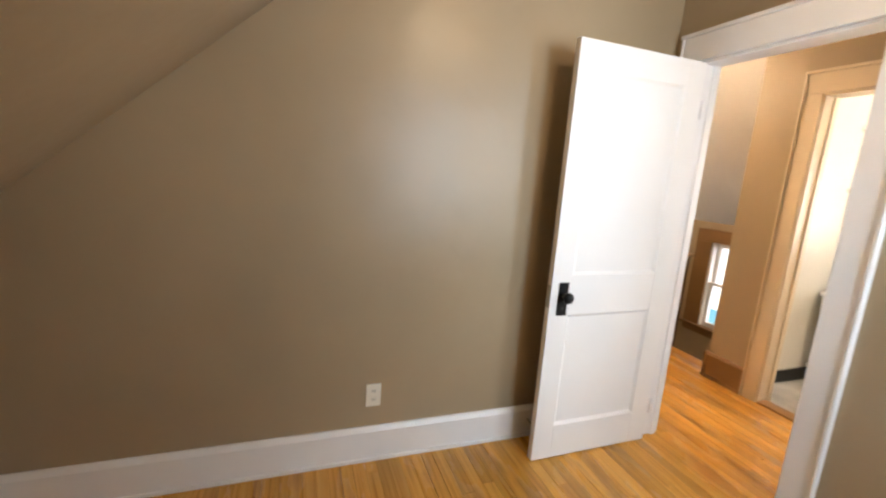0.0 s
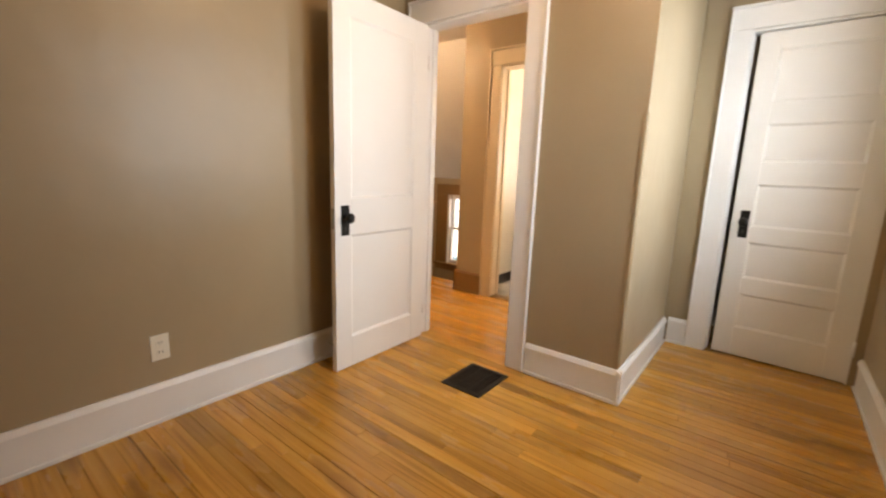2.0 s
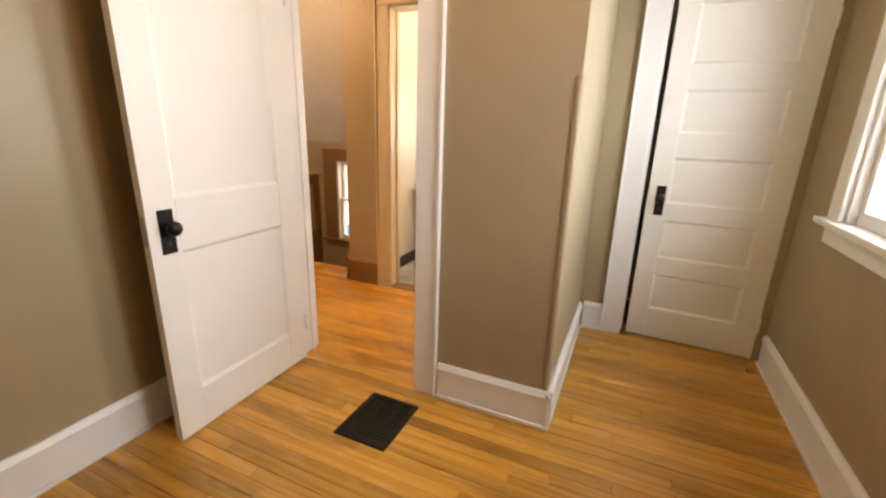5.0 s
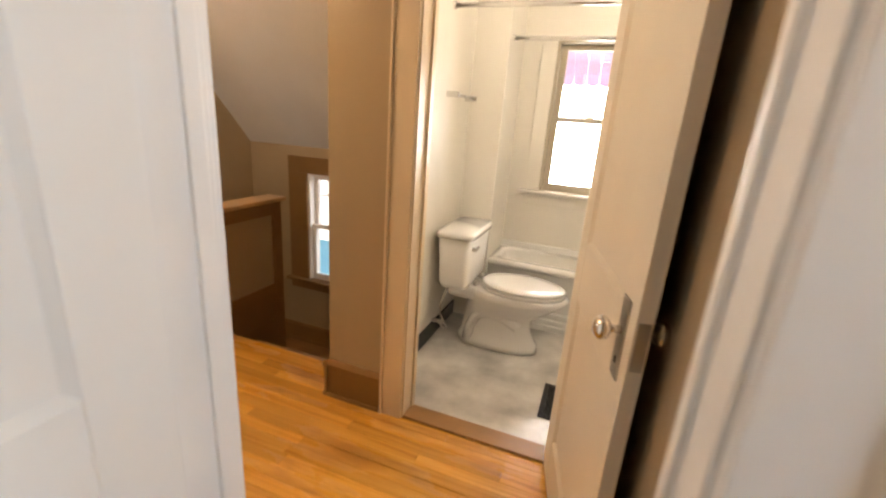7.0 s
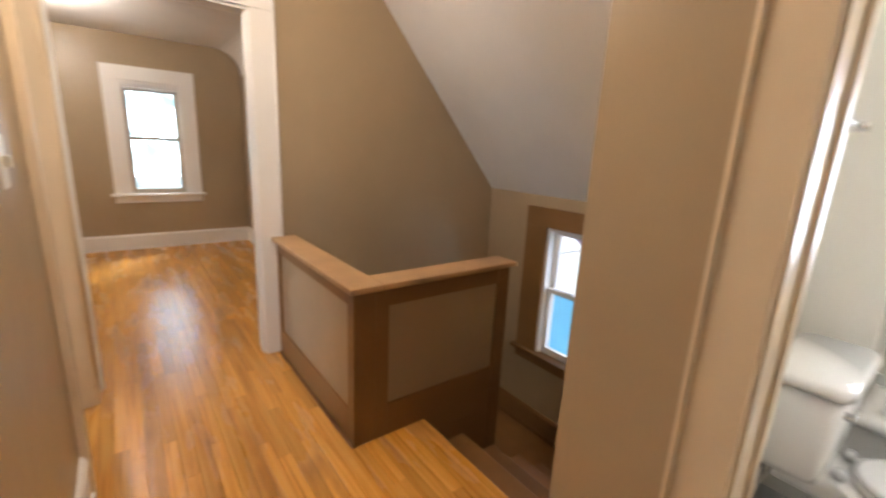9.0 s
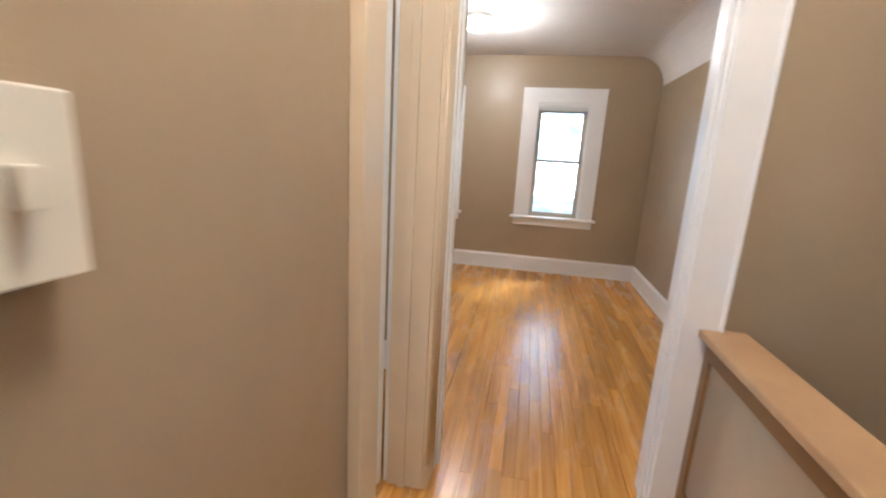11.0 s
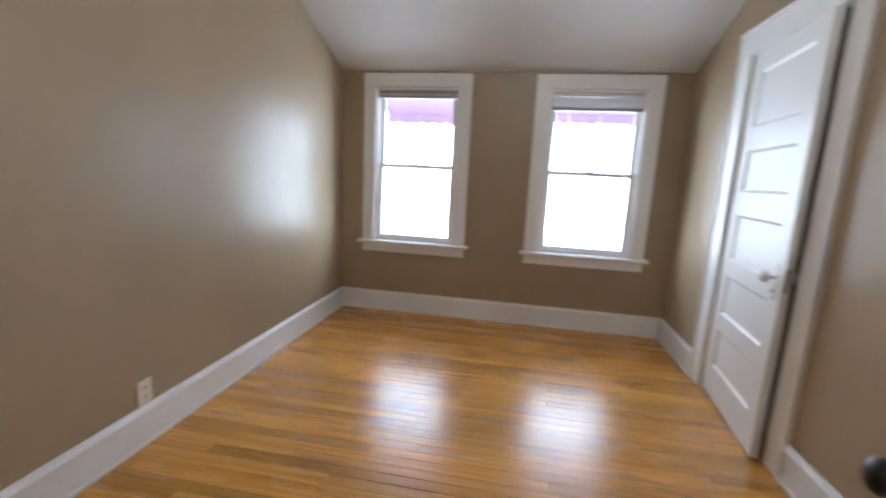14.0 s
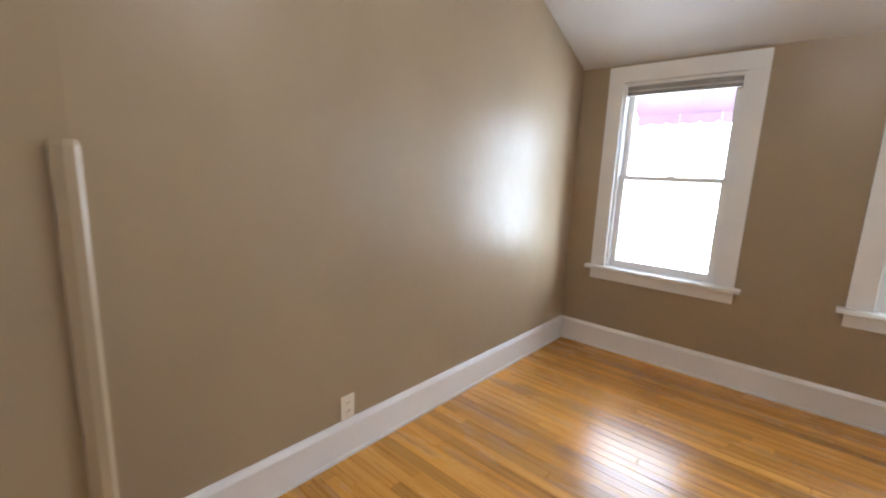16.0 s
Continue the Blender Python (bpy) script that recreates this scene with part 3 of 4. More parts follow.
def window(name, axis, face, d, a0, a1, z0, z1, wide, meet, label, frame_mat=None, sash_mat=None, sill_ext=0.06, casing_top=0.11, blind=None, cas=(1, 1), shade=None, casing_mat=None):
    """A double-hung window in an opening a0..a1, z0..z1; d points into the room."""
    ob = empty(name)
    tagged(ob, label, "window", kind="structure")
    fm, sm, cm = frame_mat or M_TRIM, sash_mat or M_TRIM, casing_mat or M_TRIM

    def bx(t0, t1, u, v, z, w):
        return strip_box(axis, face, d, t0, t1, u, v, z, w)
    for on, u, v in ((cas[0], a0 - wide, a0 + 0.003), (cas[1], a1 - 0.003, a1 + wide)):
        if on:
            part("side_casing", boxes(bx(0, 0.022, u, v, z0 + 0.003, z1), bevel=0.003), cm, ob)
    lo, hi = a0 - wide * cas[0], a1 + wide * cas[1]
    part("head_casing", boxes(bx(0, 0.025, lo, hi, z1, z1 + casing_top), bevel=0.003), cm, ob)
    part("window_sill", boxes(bx(-0.10, 0.058, lo - sill_ext * 0.6, hi + sill_ext * 0.6, z0 - 0.026, z0 + 0.002), bevel=0.006), cm, ob)
    part("apron", boxes(bx(0, 0.018, lo, hi, z0 - 0.105, z0 - 0.026), bevel=0.003), cm, ob)
    f = part("window_frame", boxes(bx(-0.14, 0.0, a0, a0 + 0.022, z0, z1), bx(-0.14, 0.0, a1 - 0.022, a1, z0, z1), bx(-0.14, 0.0, a0 + 0.022, a1 - 0.022, z1 - 0.022, z1), bevel=0.002), fm, ob)
    u, v = a0 + 0.022, a1 - 0.022
    for nm, t, lo_z, hi_z in (("upper_sash", -0.105, meet - 0.018, z1 - 0.022), ("lower_sash", -0.065, z0 + 0.002, meet + 0.018)):
        s = 0.042
        bot = 0.055 if nm == "lower_sash" else 0.032
        top = 0.036 if nm == "upper_sash" else 0.032
        sash = part(nm, boxes(bx(t, t + 0.034, u, u + s, lo_z, hi_z), bx(t, t + 0.034, v - s, v, lo_z, hi_z), bx(t, t + 0.034, u + s, v - s, lo_z, lo_z + bot), bx(t, t + 0.034, u + s, v - s, hi_z - top, hi_z), bevel=0.003), sm, ob)
        pane = part("pane", boxes(bx(t + 0.015, t + 0.019, u + s, v - s, lo_z + bot, hi_z - top)), M_GLASS, sash, "clear glass pane")
        pane.visible_shadow = False
    mid = (u + v) / 2
    part("sash_lock", boxes(bx(-0.062, -0.03, mid - 0.025, mid + 0.025, meet + 0.018, meet + 0.03), bevel=0.004), sm, ob)
    if blind:
        b = part("blind_headrail", boxes(bx(-0.055, -0.012, u + 0.003, v - 0.003, blind[1] - 0.028, blind[1]), bevel=0.004), M_BLIND if blind[2] else M_SHADE, ob, "raised window blind rail")
        n = max(3, int((blind[1] - 0.028 - blind[0]) / 0.012))
        for i in range(n):
            z = blind[0] + (blind[1] - 0.03 - blind[0]) * i / n
            part("slat", boxes(bx(-0.054, -0.014, u + 0.006, v - 0.006, z, z + 0.008)), M_SHADE if i else M_BLIND, b)
        part("bottom_rail", boxes(bx(-0.056, -0.012, u + 0.004, v - 0.004, blind[0] - 0.02, blind[0] - 0.002), bevel=0.004), M_BLIND, b, "grey blind bottom rail")
    return ob


WHITE_WIN = "white painted double-hung window with raised blind"
window("window_1", "y", -1.73, 1, -2.53, -1.79, 0.665, 2.015, 0.105, 1.345, WHITE_WIN, blind=(1.945, 1.99, 1))
window("window_2", "y", -1.73, 1, -4.03, -3.27, 0.665, 2.015, 0.11, 1.345, "white painted double-hung window with half-lowered top shade", blind=(1.87, 1.991, 0))
window("window_3", "x", -7.08, 1, 2.405, 2.985, 0.665, 1.932, 0.155, 1.305, "white cased double-hung window with grey sashes", M_TRIM, M_GREYSASH, blind=(1.845, 1.91, 0), casing_top=0.155)
window("window_4", "x", -7.08, 1, 0.86, 1.44, 0.665, 1.932, 0.155, 1.305, "white cased double-hung window with grey sashes", M_TRIM, M_GREYSASH, blind=(1.855, 1.91, 0), casing_top=0.155)
window("window_5", "x", 1.38, -1, 2.14, 2.70, 0.93, 2.12, 0.11, 1.52, "white painted double-hung bedroom window", blind=None)
window("window_6", "x", 1.38, -1, 1.24, 1.80, 0.93, 2.12, 0.11, 1.52, "white painted double-hung bedroom window", blind=None)
window("window_7", "y", 4.865, -1, -0.85, -0.30, 0.91, 1.93, 0.10, 1.42, "bathroom window with tan sashes and white casing", M_GREYSASH, M_GREYSASH, casing_mat=M_SURROUND)
window("window_8", "y", 4.89, -1, -2.94, -2.52, -0.22, 0.81, 0.20, 0.31, "stair window with white sashes and brown casing", M_TRIM, M_TRIM, casing_mat=M_BROWN, casing_top=0.15)
tagged(link("trim", boxes((1.356, 1.38, 1.90, 2.04, 0.932, 2.12), bevel=0.003), M_TRIM), "white mullion casing between two windows", "window casing", kind="structure")

# ---- half wall and stair ----
hw = empty("half_wall", pose(-2.46, 3.06, 0))
tagged(hw, "brown trimmed half wall round the stairwell", "half wall", kind="structure")
L1, L2, HZ = 1.13, 0.92, 0.745
part("core", boxes((-L1, -0.012, 0.012, 0.088, 0, HZ), (-0.088, -0.012, 0.088, L2 - 0.01, -1.6, HZ)), M_WALL, hw, "tan painted panel")
for nm, d in (("post", (-0.075, 0.0, 0.0, 0.1, 0, HZ)), ("post", (-L1, -L1 + 0.06, 0.0, 0.1, 0, HZ)), ("base_board", (-L1 + 0.06, -0.075, 0.0, 0.012, 0, 0.16)), ("top_rail", (-L1 + 0.06, -0.075, 0.0, 0.012, HZ - 0.07, HZ)),
              ("corner_stile", (-0.012, 0.0, 0.1, 0.17, -0.1, HZ)), ("newel", (-0.1, 0.006, L2 - 0.075, L2, -0.9, HZ)), ("top_rail", (-0.012, 0.0, 0.17, L2 - 0.075, HZ - 0.085, HZ)), ("base_board", (-0.012, 0.0, 0.17, L2 - 0.075, -0.1, 0.165)),
              ("skirt_board", (-0.012, 0.0, 0.17, L2 - 0.075, -1.2, -0.1))):
    part(nm, boxes(d, bevel=0.003), M_BROWN, hw)
part("corner_bead", boxes((-0.008, 0.008, -0.008, 0.008, 0.0, HZ), bevel=0.003), M_BROWN, hw)
bm = boxes((-L1, 0.03, -0.03, 0.125, HZ + 0.002, HZ + 0.03), bevel=0.006)
part("cap", bm, M_CAP, hw, "worn light wooden cap")
part("cap", boxes((-0.125, 0.03, 0.1245, L2 + 0.03, HZ + 0.0025, HZ + 0.0295), bevel=0.006), M_CAP, hw, "worn light wooden cap")

stair = empty("staircase", pose(-1.988, 3.44, 0))
tagged(stair, "brown wooden stairs going down beside the half wall", "staircase", kind="structure")
for i in range(5):
    y = i * 0.25 - (0 if i else 0.0)
    z = -0.185 * (i + 1)
    wide = 0.465
    if i < 4:
        part("tread", boxes((-wide, wide, y - 0.0, y + 0.275, z - 0.03, z), bevel=0.008), M_STEP, stair)
    part("riser", boxes((-wide, wide, y - 0.012, y + 0.003, z, z + 0.155), bevel=0.002), M_STEP, stair)
part("landing", boxes((-1.57, 0.5, 1.0, 1.45, -0.955, -0.925), bevel=0.004), M_STEP, stair)
part("nosing", boxes((-0.465, 0.465, -0.06, 0.012, -0.03, -0.001), bevel=0.008), M_STEP, stair)
baseboard("y", 4.89, -1, -3.59, -1.52, M_BROWN, 0.2, "brown stair landing baseboard").location = (0, 0, -0.925)

# ---- bathroom ----
toilet = empty("toilet", pose(-1.275, 4.13, 0.004))
tagged(toilet, "white porcelain toilet with closed lid", "toilet")
bm = bmesh.new()
loft(bm, [oval(0.385, 0, 0.0, 0.26, 0.118, 32, 2.8), oval(0.385, 0, 0.04, 0.255, 0.113, 32, 2.8), oval(0.38, 0, 0.07, 0.235, 0.098, 32, 2.4), oval(0.37, 0, 0.15, 0.215, 0.092, 32, 2.2), oval(0.38, 0, 0.21, 0.215, 0.11, 32, 2.1), oval(0.43, 0, 0.28, 0.26, 0.15, 32, 2.1), oval(0.465, 0, 0.335, 0.295, 0.176, 32, 2.1), oval(0.475, 0, 0.375, 0.312, 0.184, 32, 2.1), oval(0.475, 0, 0.385, 0.30, 0.175, 32, 2.1)])
part("bowl", bm, M_PORC, toilet, smooth=True)
for side in (-1, 1):
    bm = bmesh.new()
    loft(bm, [[(x + 0.034 * math.cos(q) * nx, side * (0.075 + 0.042 * math.sin(q)), z + 0.034 * math.cos(q) * nz) for q in [2 * math.pi * k / 14 for k in range(14)]]
              for x, z, nx, nz in ((0.52, 0.17, 0.6, 0.8), (0.44, 0.21, 0.4, 0.9), (0.34, 0.23, 0.0, 1.0), (0.26, 0.20, -0.7, 0.7), (0.22, 0.12, -1.0, 0.1), (0.21, 0.03, -1.0, 0.0))])
    part("trapway", bm, M_PORC, toilet, smooth=True)
part("shelf", boxes((0.06, 0.32, -0.115, 0.115, 0.30, 0.384), bevel=0.03), M_PORC, toilet, smooth=True)
bm = bmesh.new()
loft(bm, [oval(0.115, 0, 0.385, 0.085, 0.195, 32, 6), oval(0.115, 0, 0.42, 0.095, 0.21, 32, 6), oval(0.115, 0, 0.70, 0.105, 0.235, 32, 7)])
tank = part("tank", bm, M_PORC, toilet, smooth=True)
bm = bmesh.new()
loft(bm, [oval(0.117, 0, 0.702, 0.116, 0.248, 32, 7), oval(0.117, 0, 0.725, 0.118, 0.25, 32, 7), oval(0.117, 0, 0.738, 0.108, 0.24, 32, 7)])
part("lid", bm, M_PORC, tank, "flat porcelain tank lid", smooth=True)
bm = bmesh.new()
rod(bm, (0.215, -0.17, 0.64), (0.238, -0.17, 0.64), 0.014)
box(bm, 0.228, 0.24, -0.18, -0.10, 0.63, 0.648, 0.003)
part("flush_lever", bm, M_CHROME, tank, "chrome flush lever")
bm = bmesh.new()
loft(bm, [oval(0.51, 0, 0.386, 0.255, 0.18, 36, 2.1, 0.12), oval(0.51, 0, 0.40, 0.262, 0.187, 36, 2.1, 0.12), oval(0.51, 0, 0.408, 0.255, 0.18, 36, 2.1, 0.12)])
part("seat", bm, M_PORC, toilet, smooth=True)
bm = bmesh.new()
loft(bm, [oval(0.51, 0, 0.411, 0.252, 0.178, 36, 2.1, 0.12), oval(0.51, 0, 0.42, 0.258, 0.184, 36, 2.1, 0.12), oval(0.51, 0, 0.43, 0.24, 0.168, 36, 2.1, 0.12), oval(0.51, 0, 0.434, 0.16, 0.11, 36, 2.1, 0.12)])
part("seat_lid", bm, M_PORC, toilet, "glossy white closed seat lid", smooth=True)
for s in (-0.075, 0.075):
    bm = bmesh.new()
    rod(bm, (0.235, s - 0.02, 0.405), (0.235, s + 0.02, 0.405), 0.016)
    part("seat_hinge", bm, M_PORC, toilet, smooth=True)
cu = bpy.data.curves.new("supply_hose", "CURVE")
cu.dimensions, cu.bevel_depth = "3D", 0.006
sp = cu.splines.new("BEZIER")
sp.bezier_points.add(3)
for p, co in zip(sp.bezier_points, ((0.03, -0.17, 0.14), (0.10, -0.20, 0.12), (0.06, -0.22, 0.24), (0.09, -0.16, 0.40))):
    p.co, p.handle_left_type, p.handle_right_type = co, "AUTO", "AUTO"
hose = new("supply_hose", cu)
hose.parent = toilet
cu.materials.append(M_NICKEL)
tagged(hose, "grey braided water supply hose")
bm = bmesh.new()
rod(bm, (0.0, -0.17, 0.14), (0.05, -0.17, 0.14), 0.013)
ball(bm, (0.055, -0.17, 0.14), 0.018)
part("valve", bm, M_NICKEL, toilet, "small metal stop valve", smooth=True)

tub = empty("bathtub", pose(-1.08, 4.44, 0.004))
tagged(tub, "white enamel alcove bathtub with stepped apron", "bathtub")
TW, TD, TH = 1.235, 0.42, 0.45
for name, y0, z0, z1 in (("apron", 0.03, 0.13, TH - 0.05), ("apron_step", 0.018, 0.085, 0.125), ("apron_step", 0.008, 0.045, 0.08), ("apron_foot", 0.0, 0.0, 0.04)):
    part(name, boxes((0, TW, y0, 0.055, z0, z1), bevel=0.006), M_PORC, tub)
bm = bmesh.new()
out = [(0.0, 0.0), (TW, 0.0), (TW, TD), (0.0, TD)]


def rr(x0, x1, y0, y1, r, z, n=6):
    pts = []
    for cx, cy, a in ((x1 - r, y0 + r, -90), (x1 - r, y1 - r, 0), (x0 + r, y1 - r, 90), (x0 + r, y0 + r, 180)):
        for i in range(n + 1):
            t = radians(a + 90 * i / n)
            pts.append((cx + r * math.cos(t), cy + r * math.sin(t), z))
    return pts


loft(bm, [rr(0.0, TW, 0.02, TD, 0.012, TH - 0.05), rr(0, TW, -0.002, TD, 0.012, TH - 0.035), rr(0, TW, -0.004, TD, 0.012, TH - 0.014), rr(0.0, TW, 0.008, TD, 0.012, TH), rr(0.05, TW - 0.05, 0.065, TD - 0.035, 0.08, TH + 0.002), rr(0.065, TW - 0.07, 0.08, TD - 0.045, 0.08, TH - 0.02), rr(0.12, TW - 0.13, 0.10, TD - 0.06, 0.08, 0.12), rr(0.18, TW - 0.18, 0.13, TD - 0.09, 0.08, 0.09)], cap=False)
fs = bm.faces.new([v for v in list(bm.verts)[-28:]])
part("basin", bm, M_PORC, tub, smooth=True)
part("flange", boxes((0.002, TW - 0.002, TD - 0.018, TD + 0.002, TH - 0.01, TH + 0.05), bevel=0.007), M_PORC, tub)


def bar(name, a, b, r, label, flange=0.022):
    ob = empty(name, pose(*a))
    tagged(ob, label, "rail")
    d = Vector(b) - Vector(a)
    bm = bmesh.new()
    rod(bm, (0, 0, 0), d, r, 14)
    part("tube", bm, M_CHROME, ob, smooth=True)
    for p, q in ((Vector((0, 0, 0)), d * (0.012 / d.length)), (d, d * (1 - 0.012 / d.length))):
        bm = bmesh.new()
        rod(bm, p, q, flange, 16)
        part("flange", bm, M_CHROME, ob, smooth=True)
    return ob


bar("shower_rod", (-1.08, 4.52, 1.87), (0.16, 4.52, 1.87), 0.013, "chrome shower curtain rod over the tub")
bar("shower_rod", (-1.30, 4.02, 1.93), (0.16, 4.02, 1.93), 0.012, "grey metal rod across the bathroom ceiling")
towel = empty("towel_bar", pose(-1.30, 4.0, 1.49))
tagged(towel, "short chrome towel bar on the bathroom wall", "towel bar")
bm = bmesh.new()
rod(bm, (0.06, 0.0, 0), (0.06, 0.33, 0), 0.008)
part("tube", bm, M_CHROME, towel, smooth=True)
for y in (0.0, 0.33):
    part("bracket", boxes((0, 0.072, y - 0.014, y + 0.014, -0.016, 0.016), bevel=0.004), M_CHROME, towel)


def register(name, x0, x1, y0, y1, z, label, nx=3):
    ob = empty(name, pose((x0 + x1) / 2, (y0 + y1) / 2, z))
    tagged(ob, label, "floor vent")
    w, h = (x1 - x0) / 2, (y1 - y0) / 2
    part("frame", boxes((-w, w, -h, -h + 0.025, 0, 0.008), (-w, w, h - 0.025, h, 0, 0.008), (-w, -w + 0.025, -h + 0.025, h - 0.025, 0, 0.008), (w - 0.025, w, -h + 0.025, h - 0.025, 0, 0.008), bevel=0.002), M_BLACKMETAL, ob)
    part("backing", boxes((-w + 0.02, w - 0.02, -h + 0.02, h - 0.02, 0.0, 0.002)), M_SLOT, ob)
    n = int((2 * h - 0.05) / 0.016)
    for i in range(n):
        y = -h + 0.03 + i * (2 * h - 0.06) / max(1, n - 1)
        part("slat", boxes((-w + 0.025, w - 0.025, y - 0.003, y + 0.003, 0.002, 0.0065)), M_BLACKMETAL, ob)
    for i in range(1, nx):
        x = -w + 2 * w * i / nx
        part("bar", boxes((x - 0.004, x + 0.004, -h + 0.025, h - 0.025, 0.002, 0.0075)), M_BLACKMETAL, ob)
    return ob


register("floor_vent", -0.45, -0.20, 1.645, 1.955, 0.0, "dark iron floor register set in the wood floor")
register("floor_vent", -0.53, -0.39, 3.50, 3.80, 0.004, "black floor register in the bathroom vinyl", 2)


def outlet(axis, face, d, a, z, label, switch=False):
    ob = empty("light_switch" if switch else "wall_outlet", pose(face, a, z, 0, 0, 90 if d > 0 else -90) if axis == "x" else pose(a, face, z, 0, 0, 180 if d > 0 else 0))
    tagged(ob, label, "light switch" if switch else "outlet")
    out = 0.022 if switch else 0.0
    part("plate", boxes((-0.036, 0.036, -0.006 - out, -out, -0.058, 0.058), bevel=0.002), M_PLASTIC, ob)
    if switch:
        part("surface_box", boxes((-0.033, 0.033, -out, 0, -0.055, 0.055), bevel=0.003), M_PLASTIC, ob)
        part("toggle", boxes((-0.006, 0.006, -0.02 - out, -0.006 - out, -0.012, 0.014), bevel=0.002), M_PLASTIC, ob)
    else:
        for s in (-0.022, 0.022):
            f = part("socket", boxes((-0.017, 0.017, -0.0085, -0.006, s - 0.014, s + 0.014), bevel=0.001), M_PLASTIC, ob)
            part("slots", boxes((-0.008, -0.005, -0.0092, -0.0085, s - 0.004, s + 0.007), (0.005, 0.008, -0.0092, -0.0085, s - 0.004, s + 0.007)), M_SLOT, f)
    return ob


outlet("x", -1.18, 1, 0.55, 0.345, "ivory wall outlet on the tan bedroom wall")
outlet("x", -1.475, -1, 0.45, 0.245, "ivory wall outlet above the white baseboard")
outlet("y", HC, 1, -2.25, 1.28, "ivory light switch on the tan hall wall", True)
stopper = empty("door_stop", pose(-1.163, 1.42, 0.10))
tagged(stopper, "small spring door stop on the baseboard", "door stop")
bm = bmesh.new()
rod(bm, (0, 0, 0), (0.07, 0, 0), 0.006)
part("spring", bm, M_NICKEL, stopper, smooth=True)
bm = bmesh.new()
rod(bm, (0.07, 0, 0), (0.082, 0, 0), 0.009)
part("tip", bm, M_PLASTIC, stopper, smooth=True)


def ceiling_lamp(x, y, z):
    ob = empty("ceiling_lamp", pose(x, y, z))
    tagged(ob, "lit round ceiling lamp with a frosted glass shade", "ceiling lamp")
    bm = bmesh.new()
    loft(bm, [oval(0, 0, 0, 0.11, 0.11, 24), oval(0, 0, -0.03, 0.105, 0.105, 24)])
    part("base", bm, M_TRIM, ob, smooth=True)
    bm = bmesh.new()
    loft(bm, [oval(0, 0, -0.03, 0.10, 0.10, 24), oval(0, 0, -0.06, 0.125, 0.125, 24), oval(0, 0, -0.09, 0.11, 0.11, 24), oval(0, 0, -0.112, 0.06, 0.06, 24)])
    s = part("shade", bm, M_LAMP, ob, "glowing frosted glass shade", smooth=True)
    s.visible_shadow = False
    return ob


ceiling_lamp(-5.75, 1.88, 2.42)

# ---- outdoors ----
tagged(link("ground", boxes((-200, 200, -200, 200, -3.2, -3.0)), M_GROUND), "ground around the house, coloured pale to look brightly lit", "ground", kind="structure")


def awning(x0, x1, y, z, d):
    """A sloped metal awning with a scalloped front edge, out of the wall at y towards d."""
    ob = empty("awning", pose((x0 + x1) / 2, y, z))
    tagged(ob, "mauve ribbed awning above a window outside", "awning")
    w = (x1 - x0) / 2
    n = 8
    for i in range(n):
        a, b = -w + 2 * w * i / n, -w + 2 * w * (i + 1) / n
        bm = bmesh.new()
        loft(bm, [[(a, q, h), (b - 0.001, q, h), (b - 0.001, q, h - 0.006), (a, q, h - 0.006)] for q, h in ((0, 0), (d * 0.55, -0.42))])
        part("panel", bm, M_AWN, ob)
        m = (a + b) / 2
        bm = bmesh.new()
        loft(bm, [[(a, q, -0.42), (b - 0.001, q, -0.42), (b - 0.001, q, -0.49), (m + (b - m) * 0.5, q, -0.507), (m, q, -0.512), (m - (b - m) * 0.5, q, -0.507), (a, q, -0.49)] for q in (d * 0.545, d * 0.551)])
        part("scallop", bm, M_AWN, ob)
    for x in (-w * 0.3, w * 0.3):
        bm = bmesh.new()
        rod(bm, (x, d * 0.53, -0.42), (x, d * 0.53, -0.60), 0.006, 8)
        part("hanger", bm, M_SHADE, ob)
    for x in (-w + 0.02, w - 0.02):
        bm = bmesh.new()
        rod(bm, (x, d * 0.53, -0.44), (x, 0, -0.44), 0.008, 8)
        part("arm", bm, M_SHADE, ob)
    return ob


awning(-2.65, -1.67, -1.889, 2.30, -1)
awning(-4.15, -3.15, -1.889, 2.34, -1)
awning(-0.98, -0.17, 5.049, 2.22, 1)
awning(-3.1, -2.35, 5.049, 0.97, 1)


def house(name, x0, x1, y0, y1, h, label, wall_mat, roof_mat):
    ob = empty(name, pose((x0 + x1) / 2, (y0 + y1) / 2, -3.0))
    tagged(ob, label, "house")
    w, d = (x1 - x0) / 2, (y1 - y0) / 2
    part("wall", boxes((-w, w, -d, d, 0, h)), wall_mat, ob)
    bm = bmesh.new()
    loft(bm, [[(x, -d - 0.4, h), (x, d + 0.4, h), (x, 0, h + d * 0.7)] for x in (-w - 0.4, w + 0.4)])
    part("roof", bm, roof_mat, ob)
    for i in range(3):
        for s in (-1, 1):
            x = -w + 2 * w * (i + 0.5) / 3
            p, q = sorted((s * d, s * (d + 0.05)))
            win = part("window", boxes((x - 0.5, x + 0.5, p, q, h * 0.5, h * 0.5 + 1.4), bevel=0.02), M_TRIM, ob)
            part("pane", boxes((x - 0.42, x + 0.42, s * (d + 0.052) - 0.004, s * (d + 0.052) + 0.004, h * 0.5 + 0.08, h * 0.5 + 1.32)), M_GREYSASH, win)
    return ob


